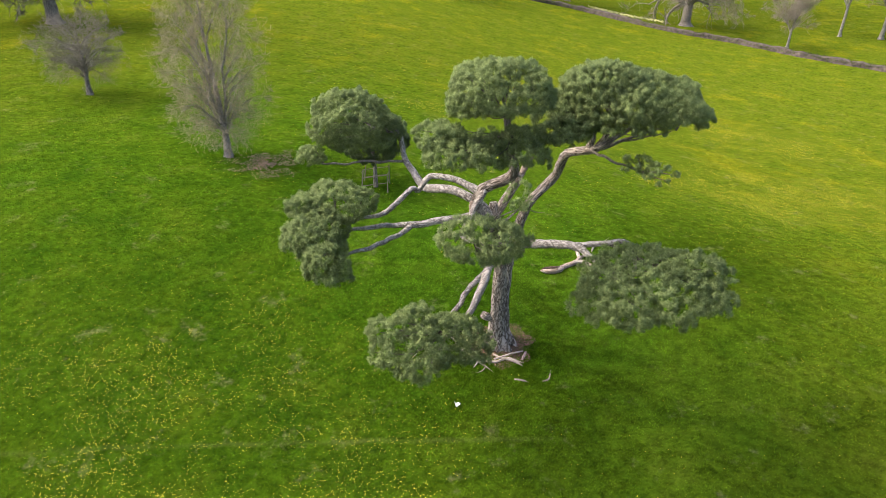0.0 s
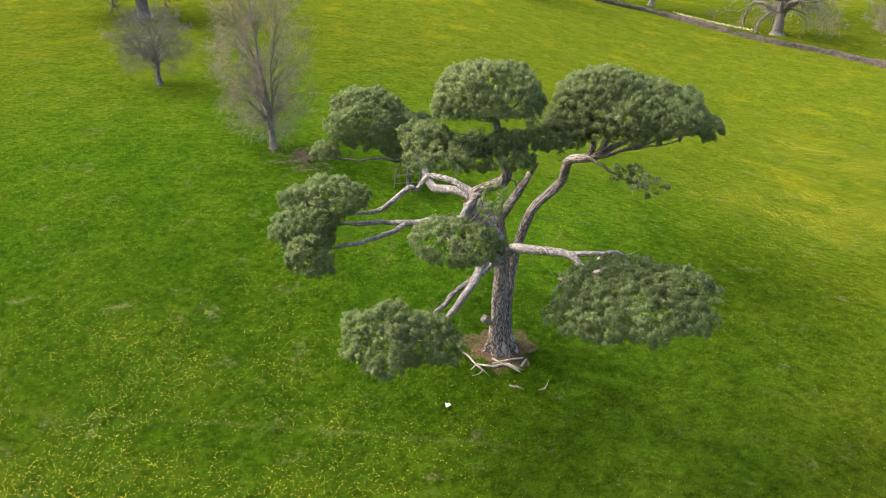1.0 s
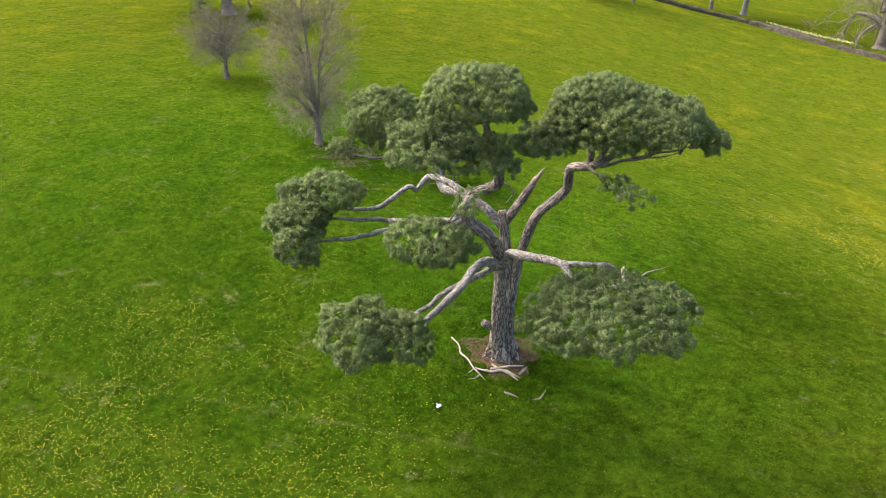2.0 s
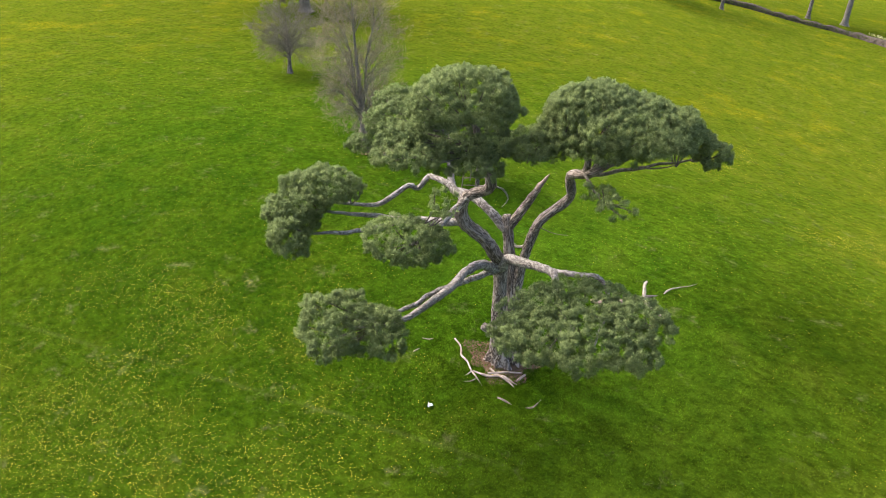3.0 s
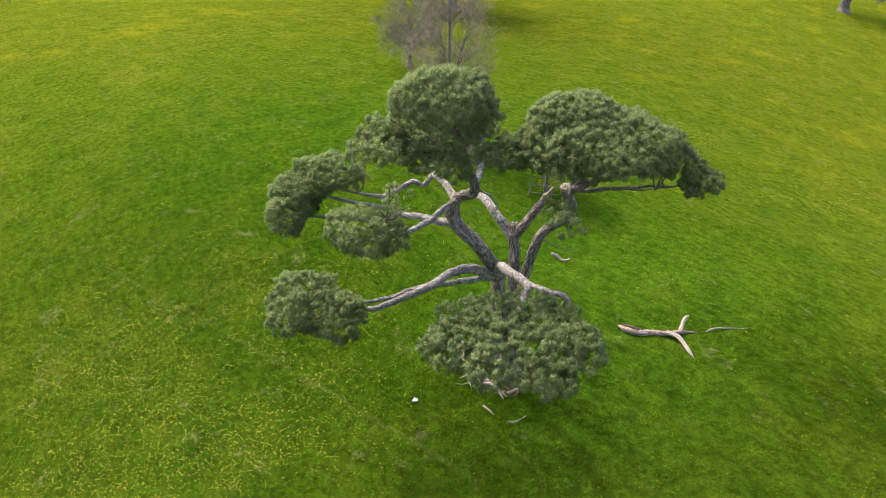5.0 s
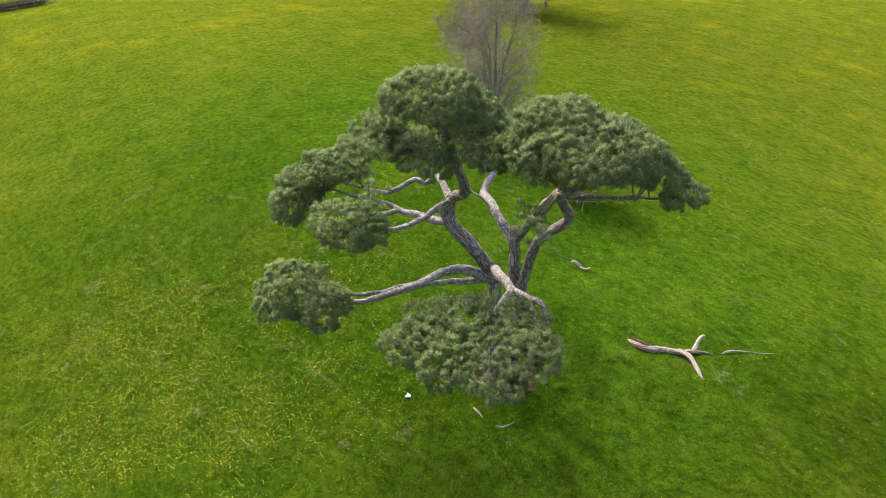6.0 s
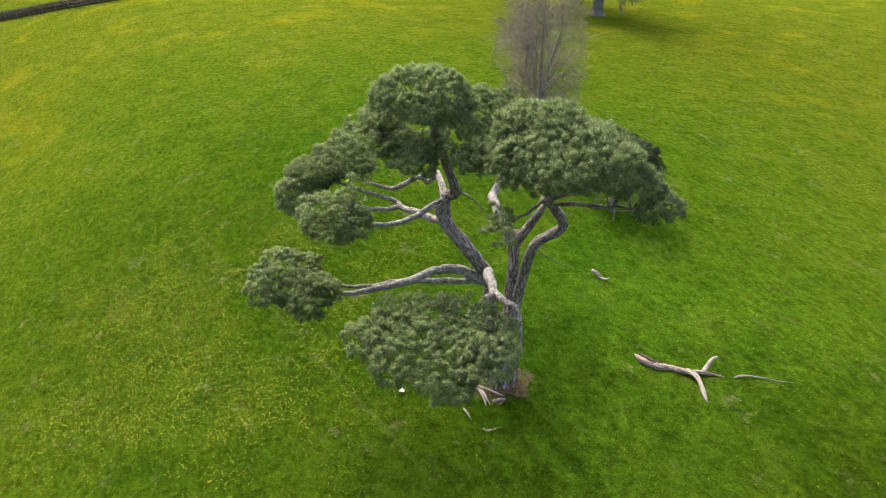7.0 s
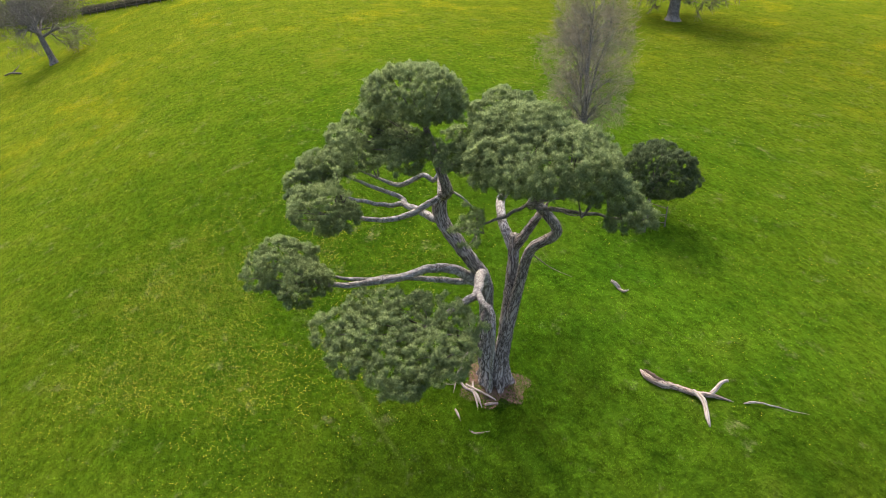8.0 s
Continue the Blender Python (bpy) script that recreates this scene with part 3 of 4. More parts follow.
# ---- bare trees ----
def grow(rng, start, way, length, radius, depth, out, twigs, spread, lift, taper=0.62):
    """A branch and its offspring: tubes into out, thin twigs into twigs."""
    pts = [(*start, radius)]
    p, d = np.asarray(start, float), np.asarray(way, float)
    k = 4
    for i in range(k):
        d = unit(d + rng.normal(size=3) * 0.13 + np.array([0, 0, lift * 0.1]))
        p = p + d * length / k
        pts.append((*p, radius * (1 - (1 - taper) * (i + 1) / k)))
    if radius > 0.02:
        out.append(tube(pts, 10 if radius > 0.15 else 5, length / 5, 0.12, cap=False))
    else:
        twigs.append((pts, radius))
    if depth <= 0:
        return
    n = rng.integers(3, 5) if depth > 1 else 5
    for c in range(n):
        i = rng.integers(1, k + 1) if c else k
        q = np.asarray(pts[i][:3])
        side = unit(np.cross(d, rng.normal(size=3)))
        w = unit(d * rng.uniform(0.55, 1.0) + side * spread * rng.uniform(0.5, 1.1) + np.array([0, 0, lift * 0.25]))
        grow(rng, q, w, length * rng.uniform(0.6, 0.85), pts[i][3] * rng.uniform(0.5, 0.72), depth - 1, out, twigs, spread, lift, taper)


def blades_of(rng, twigs, per, length, width):
    """Spindly twig blades along and around the thin branches."""
    tr = []
    for pts, r in twigs:
        q = np.array([p[:3] for p in pts])
        for a, b in zip(q[:-1], q[1:]):
            d = unit(b - a)
            s = unit(np.cross(d, rng.normal(size=3))) * max(r, width)
            tr.append([a - s, a + s, b])
        at = q[rng.integers(1, len(q), per)]
        d = unit(unit(q[-1] - q[0]) * 0.7 + rng.normal(size=(per, 3)) * 0.6)
        s = unit(np.cross(d, rng.normal(size=(per, 3)))) * width
        ln = length * rng.uniform(0.5, 1.2, size=(per, 1))
        tr += list(np.stack([at - s, at + s, at + d * ln], 1))
    return np.array(tr)


def bare_tree(seed, x, y, label, trunk_h, trunk_r, length, depth, spread, lift, forks, mat=None, per=10, tw=0.012, lean=(0, 0, 1), tl=0.7, wood=None, group=""):
    rng = np.random.default_rng(seed)
    base = np.array([x, y, gz(x, y)])
    tree = root("tree", tuple(base), label, "tree", group)
    lean = unit(np.array(lean, float))
    top = lean * trunk_h
    v, f, g = tube([(0, 0, -0.3, trunk_r * 1.5), (*(lean * trunk_h * 0.15), trunk_r * 1.05), (*(lean * trunk_h * 0.5), trunk_r * 0.92), (*top, trunk_r * 0.8)], 18, 0.3, 0.1, 0.08, flare=0.35)
    wood = wood or M_TRUNK
    part("trunk", mesh_of("trunk", v, f, wood, True, g), tree)
    twigs = []
    for i in range(forks):
        out = []
        a = 2 * math.pi * (i + rng.uniform(0, 0.5)) / forks
        h = top * rng.uniform(0.75, 1.0) if i else top
        w = unit(np.array([math.cos(a) * spread, math.sin(a) * spread, 1.0]) if i else lean)
        grow(rng, h, w, length * rng.uniform(0.8, 1.1), trunk_r * (0.5 if i else 0.7), depth, out, twigs, spread, lift)
        v, f, g = joined(out)
        part("bough", mesh_of("bough", v, f, wood, True, g), tree)
    part("crown", tri_mesh("crown", blades_of(rng, twigs, per, tl, tw), mat or M_TWIG), tree, "haze of fine bare twigs", "stuff")
    return tree


def fan_tree(seed, x, y, label, stem, crown, radii, count, wood, twig, per, tw, tl, steep, lowest, thick=0.014, stems=(), arch=0.14):
    """A bare tree whose boughs fan out from the stem to fill an egg-shaped crown."""
    rng = np.random.default_rng(seed)
    tree = root("tree", (x, y, gz(x, y)), label, "tree")
    v, f, g = tube(stem, 16, 0.3, 0.1, 0.1, flare=0.4)
    part("trunk", mesh_of("trunk", v, f, wood, True, g), tree)
    lines = [spline(stem, 0.2)]
    for rows in stems:
        v, f, g = tube(rows, 10, 0.3, 0.1, 0.08, wander=0.06)
        part("stem", mesh_of("stem", v, f, wood, True, g), tree)
        lines.append(spline(rows, 0.2))
    c, r = np.array(crown), np.array(radii)
    twigs = []
    for i in range(count):
        zt = -0.92 + 1.86 * (i + rng.uniform(0, 1)) / count
        a = i * 2.39996 + rng.uniform(-0.25, 0.25)
        ring = math.sqrt(max(0.05, 1 - zt * zt)) * rng.uniform(0.8, 1.03)
        end = c + r * np.array([math.cos(a) * ring, math.sin(a) * ring, zt])
        out = math.hypot(end[0], end[1])
        h = min(max(end[2] - out * steep * rng.uniform(0.85, 1.15), lowest * rng.uniform(0.9, 1.5)), stem[-1][2] * 0.97)
        near = [np.min(np.linalg.norm(q[:, :3] - np.array([end[0] * 0.3, end[1] * 0.3, h]), axis=1)) for q in lines]
        line = lines[int(np.argmin(near))]
        k = int(np.argmin(abs(line[:, 2] - h)))
        a0, r0 = line[k, :3], min(line[k, 3] * 0.6, 0.016 + thick * np.linalg.norm(end - line[k, :3]))
        mid = a0 * 0.5 + end * 0.5 + np.array([0, 0, arch * out]) + rng.normal(size=3) * 0.3
        rows = [(*a0, r0), (*mid, r0 * 0.62), (*end, 0.008)]
        pieces = [tube(rows, 6, 0.5, 0.1, wander=0.12, cap=False)]
        path = spline(rows, 0.25)
        n = len(path)
        for q in range(int(3 + 2.2 * np.linalg.norm(end - a0))):
            j0 = rng.integers(int(n * 0.25), n - 1)
            d = unit(path[min(j0 + 2, n - 1), :3] - path[j0 - 1, :3])
            w = unit(d * 0.8 + unit(np.cross(d, rng.normal(size=3))) * 0.75 + np.array([0, 0, 0.15 * rng.uniform(-1, 1.5)]))
            grow(rng, path[j0, :3], w, rng.uniform(0.55, 1.25) * (0.35 + 0.2 * r.mean()) * (1.15 - 0.5 * j0 / n), max(path[j0, 3] * 0.5, 0.014), 1, pieces, twigs, 0.7, 0.1)
        v, f, g = joined(pieces)
        part("bough", mesh_of("bough", v, f, wood, True, g), tree)
    part("crown", tri_mesh("crown", blades_of(rng, twigs, per, tl, tw), twig), tree, "haze of fine twigs", "stuff")


fan_tree(31, -35.5, 65.2, "small round-crowned bare tree with grey twigs", [(0, 0, -0.3, 0.34), (0, 0, 0.5, 0.23), (0.1, 0, 2.2, 0.19), (0.1, 0.1, 4.0, 0.12), (0, 0.1, 6.5, 0.03)],
         (0, 0, 4.6), (4.6, 4.6, 3.2), 46, M_TRUNK, M_TWIG, 4, 0.0105, 0.5, 0.5, 1.9, 0.012)
fan_tree(32, -17.3, 50.2, "tall bare tree with upright boughs and budding buff twigs", [(0, 0, -0.3, 0.36), (0.05, 0, 0.8, 0.25), (-0.12, 0.1, 4, 0.22), (-0.3, 0.1, 7, 0.14), (-0.5, 0.2, 10, 0.07), (-0.6, 0.2, 14.0, 0.02)],
         (-0.3, 0, 7.5), (4.0, 4.0, 7.1), 70, M_LIMETRUNK, M_BUDS, 8, 0.0085, 0.45, 0.62, 1.6, 0.011,
         [[(0, 0, 2.2, 0.13), (0.35, 0.1, 4.2, 0.1), (0.5, 0.3, 7.0, 0.07), (1.2, 0.6, 10.0, 0.035), (1.1, 0.7, 12.4, 0.02)],
          [(0, 0, 3.0, 0.12), (-0.5, -0.2, 5.0, 0.09), (-0.7, -0.3, 8.0, 0.06), (-1.5, -0.7, 10.5, 0.03), (-1.4, -0.9, 12.2, 0.02)],
          ], 0.3)
bare_tree(33, -57.9, 101.8, "big old oak with stout trunk and bare crown", 4.2, 0.95, 5.5, 4, 1.1, -0.05, 7, mat=M_OAKTWIG, per=14, tw=0.06, tl=1.3)
bare_tree(34, 65.6, 182.5, "old spreading oak with flared roots and bare crown", 6.0, 1.3, 8.0, 4, 1.2, 0.0, 7, per=6, tw=0.05, tl=1.6)
bare_tree(35, 83.0, 160.0, "slender bare sapling beside the ditch wall", 4.0, 0.3, 4.0, 4, 0.7, 0.3, 5, per=5, tw=0.022, tl=1.1, wood=M_LIMETRUNK)
bare_tree(36, 103.6, 175.0, "bare parkland tree beyond the ditch wall", 8.0, 0.36, 5.0, 4, 0.5, 0.4, 5, per=6, tw=0.03, tl=1.3, wood=M_LIMETRUNK)
bare_tree(37, 113.0, 172.5, "bare parkland tree beyond the ditch wall", 8.0, 0.5, 5.0, 4, 0.7, 0.3, 5, per=6, tw=0.03, tl=1.3, wood=M_LIMETRUNK)
bare_tree(38, 37.0, 205.0, "bare parkland tree with pale trunk beyond the ditch wall", 9.0, 0.7, 5.5, 4, 0.6, 0.3, 5, per=6, tw=0.04, tl=1.3, wood=M_LIMETRUNK)
bare_tree(39, 28.0, 203.0, "slender bare parkland tree beyond the ditch wall", 8.0, 0.45, 5.0, 4, 0.6, 0.3, 5, per=6, tw=0.04, tl=1.3)
bare_tree(40, -8.3, 176.0, "stout old tree standing in the far meadow", 6.0, 1.0, 6.0, 4, 0.9, 0.2, 6, per=6, tw=0.05, tl=1.5)
bare_tree(42, 7.2, 181.0, "thin bare tree on a patch of bare soil", 5.0, 0.4, 4.0, 3, 0.6, 0.3, 5, per=8, tw=0.04, tl=1.3)
bare_tree(41, -110.0, 8.3, "old leaning oak with gnarled bare boughs", 5.5, 0.55, 4.0, 4, 1.1, 0.0, 6, mat=M_OAKTWIG, per=6, tw=0.022, tl=0.9, lean=(-0.35, -0.25, 1))


# ---- small pine in its guard ----
def build_small_pine():
    x, y = -4.95, 46.4
    z = gz(x, y)
    tree = root("pine_tree", (x, y, z), "small young pine with dense dark round crown", "tree")
    o = np.array([x, y, z])
    v, f, g = tube([(0, 0, -0.2, 0.2), (0, 0.05, 1.2, 0.15), (-0.1, 0.3, 3.0, 0.12), (-0.2, 0.7, 5.0, 0.06)], 12, 0.25, 0.1)
    part("trunk", mesh_of("trunk", v, f, M_TRUNK, True, g), tree)
    tris, heads, norms = pad(51, [((-5.2, 47.2, 4.9), (2.7, 2.5, 2.0))], ball=0.5, uneven=0.2, flat=0.9)
    part("needle_pad", tri_mesh("needle_pad", tris - o.astype(np.float32), M_SMALLNEEDLE, norms), tree, kind="stuff")
    rng = np.random.default_rng(51)
    v, f, g = joined(sprigs(rng, [(x, y + 0.2, z + 2.2), (x - 0.1, y + 0.3, z + 3.0)], heads, 18))
    part("inner_wood", mesh_of("inner_wood", [tuple(np.array(p) - o) for p in v], f, M_DARKLIMB, True, g), tree, kind="stuff")
    guard = root("tree_guard", (x, y, z), "weathered timber guard of posts and rails round the young pine", "tree guard")
    corners = [(-1.0, -0.9), (1.0, -0.9), (1.0, 1.0), (-1.0, 1.0)]
    for cx, cy in corners:
        h = gz(x + cx, y + cy) - z
        v, f, g = tube([(cx, cy, h - 0.2, 0.05), (cx * 0.9 + 0.1, cy * 0.9, h + 1.5 + 0.15 * cx * cy, 0.04)], 6, 0.5, 0.05)
        part("post", mesh_of("post", v, f, M_POST), guard)
    for (ax, ay), (bx, by) in zip(corners, corners[1:] + corners[:1]):
        for hh in (0.55, 1.2):
            v, f, g = tube([(ax * 0.95, ay * 0.95, hh + 0.22 * ax + gz(x + ax, y + ay) - z, 0.032), (bx * 0.95, by * 0.95, hh - 0.25 * by + gz(x + bx, y + by) - z, 0.028)], 6, 0.5, 0.05)
            part("rail", mesh_of("rail", v, f, M_POST), guard)


build_small_pine()


# ---- dead wood, litter ----
def on_ground(rows, lift=0.5):
    """Rows of (x, y, height over the ground, radius) to world rows."""
    return [(x, y, gz(x, y) + h + r * lift, r) for x, y, h, r in rows]


def dead_wood(name, label, category, branches, mats=None, group="", seg=12):
    first = branches[0]
    c = np.array(on_ground(first)[0][:3])
    ob = root(name, tuple(c), label, category, group)
    for i, rows in enumerate(branches):
        v, f, g = tube(on_ground(rows), seg, 0.12, 0.22, 0.1, wander=0.04, origin=c)
        part("stem" if i == 0 else "branch", mesh_of(name, v, f, (mats or [M_DEAD])[min(i, len(mats or [1]) - 1)], True, g), ob)
    return ob


dead_wood("fallen_limb", "fallen bleached limb with hollow broken end lying in grass", "log",
          [[(6.52, 35.62, 0.12, 0.03), (6.84, 35.62, 0.05, 0.14), (7.29, 35.67, 0.02, 0.2), (7.84, 35.97, 0.02, 0.2), (8.29, 36.52, 0.02, 0.16), (9.04, 37.02, 0.06, 0.145), (9.44, 37.62, 0.05, 0.13), (9.79, 38.07, 0.02, 0.08), (10.19, 38.47, 0.0, 0.03)],
           [(8.89, 36.97, 0.12, 0.13), (9.49, 36.92, 0.2, 0.13), (9.99, 36.67, 0.15, 0.12), (10.49, 36.32, 0.03, 0.1), (10.84, 36.12, 0.0, 0.03)],
           [(9.39, 37.62, 0.08, 0.12), (9.34, 38.07, 0.25, 0.11), (9.26, 38.52, 0.45, 0.095), (9.34, 38.82, 0.5, 0.08)]], [M_BROWNWOOD, M_DEAD])
# solid brown tube for the hollow, its inner shade put into the colour
v, f, g = tube(on_ground([(6.64, 35.70, 0.2, 0.03), (6.94, 35.73, 0.22, 0.1), (7.39, 35.79, 0.24, 0.12), (7.74, 35.97, 0.22, 0.09), (7.94, 36.17, 0.15, 0.03)]), 10, 0.08, 0.4, 0.2, origin=(0, 0, 0))
part("broken_end", mesh_of("broken_end", v, f, M_HOLLOW), bpy.data.objects["fallen_limb"]).matrix_parent_inverse = Matrix.Translation(-Vector(bpy.data.objects["fallen_limb"].location))
dead_wood("fallen_branch", "thin bleached branch lying in long grass", "branch", [[(10.49, 38.82, 0.02, 0.033), (10.64, 39.17, 0.1, 0.055), (10.94, 39.67, 0.1, 0.046), (11.39, 40.27, 0.03, 0.029), (11.94, 40.87, 0.0, 0.019), (12.34, 41.47, 0, 0.008)]], group="fallen branches")
dead_wood("fallen_branch", "broken white branch stub in the grass", "branch", [[(0.0, 39.1, 0.25, 0.1), (0.25, 39.3, 0.1, 0.13), (0.5, 39.35, 0.02, 0.1)], [(0.45, 39.3, 0.0, 0.08), (0.9, 39.35, 0.05, 0.08), (1.05, 39.65, 0.2, 0.03)]], group="fallen branches")
dead_wood("fallen_branch", "long pale forked branch propped against the root flare", "branch",
          [[(0.45, 28.85, 0.15, 0.040), (0.95, 28.5, 0.12, 0.050), (1.25, 27.9, 0.1, 0.053), (1.7, 27.6, 0.1, 0.053), (2.1, 27.15, 0.08, 0.053), (2.5, 26.85, 0.05, 0.040), (2.95, 26.45, 0, 0.020)],
           [(2.15, 27.15, 0.08, 0.040), (2.0, 26.85, 0.05, 0.033), (1.85, 26.75, 0.0, 0.013)],
           [(2.55, 26.85, 0.05, 0.033), (2.35, 26.5, 0.03, 0.026), (2.0, 26.35, 0.0, 0.013)]], group="fallen branches", seg=8)
for rows in ([(2.2, 27.15, 0.06, 0.046), (3.0, 27.1, 0.1, 0.066), (3.8, 27.3, 0.12, 0.066), (4.6, 27.2, 0.03, 0.040)],
             [(2.95, 27.6, 0.12, 0.059), (3.6, 27.25, 0.16, 0.066), (4.3, 27.1, 0.08, 0.053), (4.6, 26.95, 0.0, 0.026)],
             [(3.0, 27.2, 0.2, 0.046), (3.8, 27.5, 0.24, 0.053), (4.6, 28.0, 0.1, 0.033)],
             [(4.5, 27.4, 0.05, 0.066), (4.65, 27.7, 0.08, 0.066), (4.8, 28.0, 0.05, 0.053)]):
    dead_wood("stick", "pale dead stick piled at the foot of the pine", "stick", [rows], group="sticks at the pine's foot", seg=8)
for rows in ([(4.0, 26.0, 0.02, 0.046), (4.35, 25.95, 0.05, 0.053), (4.75, 25.9, 0, 0.026)],
             [(5.45, 25.95, 0.0, 0.033), (5.75, 26.05, 0.03, 0.046), (5.9, 26.4, 0.03, 0.040), (6.0, 26.8, 0.0, 0.020)],
             [(-1.35, 27.25, 0.0, 0.026), (-1.2, 27.45, 0.02, 0.033), (-1.1, 27.6, 0, 0.020)],
             [(-1.3, 28.35, 0.02, 0.026), (-0.9, 28.4, 0.04, 0.033), (-0.7, 28.6, 0, 0.020)]):
    dead_wood("stick", "short bleached stick lying in the grass", "stick", [rows], group="scattered sticks", seg=8)


def white_litter():
    x, y = 1.03, 24.25
    bm = bmesh.new()
    bmesh.ops.create_grid(bm, x_segments=6, y_segments=6, size=0.115)
    for w in bm.verts:
        w.co.x, w.co.y = w.co.x * (1 + 3 * w.co.y) + 0.05 * noise.noise(w.co * 11), w.co.y * (1 - 2.5 * w.co.x) + 0.05 * noise.noise(w.co * 13)
        w.co.z = 0.1 + 0.16 * noise.noise(Vector((w.co.x * 9, w.co.y * 9, 3))) + 0.04
    bmesh.ops.solidify(bm, geom=bm.faces[:], thickness=0.02)
    me = bpy.data.meshes.new("paper_litter")
    bm.to_mesh(me)
    bm.free()
    me.materials.append(M_WHITE)
    ob = new("paper_litter", me)
    ob.location = (x, y, gz(x, y) - 0.02)
    tagged(ob, "crumpled white paper dropped in the grass", "litter")


white_litter()


def patch(name, label, category, cx, cy, rx, ry, mat, seed, n=9000, holes=0.0):
    """A ragged sheet of litter that follows the ground, thinning out at its edge."""
    rng = np.random.default_rng(seed)
    a, q = rng.uniform(0, 2 * math.pi, n), rng.uniform(0, 1, n) ** 0.8
    wob = 1 + 0.35 * np.sin(a * 3 + seed) * 0.5 + 0.15 * np.sin(a * 7)
    x, y = cx + rx * q * wob * np.cos(a), cy + ry * q * wob * np.sin(a)
    if holes:
        keep = np.array([noise.noise(Vector((p * 0.9, w * 0.9, seed))) + 0.5 * noise.noise(Vector((p * 2.7, w * 2.7, 1))) for p, w in zip(x, y)]) > holes - 0.5 * (1 - q)
        x, y = x[keep], y[keep]
        n = len(x)
    z = height(x, y) + 0.06 + rng.uniform(0, 0.06, n)
    at = np.stack([x, y, z], 1)
    d = unit(rng.normal(size=(n, 3)) * np.array([1, 1, 0.25]))
    s = unit(np.cross(d, np.array([0, 0, 1.0]) + rng.normal(size=(n, 3)) * 0.3))
    size = rng.uniform(0.015, 0.038, size=(n, 1))
    tris = np.concatenate([np.stack([at - d * size, at + s * size * 0.7, at + d * size], 1), np.stack([at - d * size, at + d * size, at - s * size * 0.7], 1)])
    ob = new(name, tri_mesh(name, tris, mat))
    tagged(ob, label, category, kind="stuff")


patch("dead_leaves", "reddish-brown dead leaves spread beside the bare tree", "leaf litter", -14.0, 49.1, 2.7, 3.0, M_LITTER, 61, 8000, 0.02)
def soil_disc():
    """Bare soil trodden under the pine: a thin ragged sheet that follows the ground."""
    verts, faces = [], []
    for i in range(10):
        for j in range(60):
            a = 2 * math.pi * j / 60
            r = (i / 9) * (1 + 0.35 * noise.noise(Vector((math.cos(a) * 2.2, math.sin(a) * 2.2, 5))) + 0.2 * noise.noise(Vector((math.cos(a) * 7, math.sin(a) * 7, 1))))
            x, y = 3.5 + 1.25 * r * math.cos(a), 28.35 + 1.1 * r * math.sin(a)
            verts.append((x, y, gz(x, y) + 0.09 - 0.12 * (i / 9) ** 3 + 0.05 * noise.noise(Vector((x * 3, y * 3, 0)))))
            if i:
                p, q = (i - 1) * 60 + j, (i - 1) * 60 + (j + 1) % 60
                faces.append((p, p + 60, q + 60, q))
    ob = new("bare_soil", mesh_of("bare_soil", verts, faces, M_SOIL, True))
    tagged(ob, "bare brown soil round the foot of the pine", "soil", kind="stuff")


soil_disc()


patch("needle_litter", "orange-brown needle litter round the pine's foot", "leaf litter", 3.35, 28.5, 1.9, 1.5, M_NEEDLELITTER, 62)


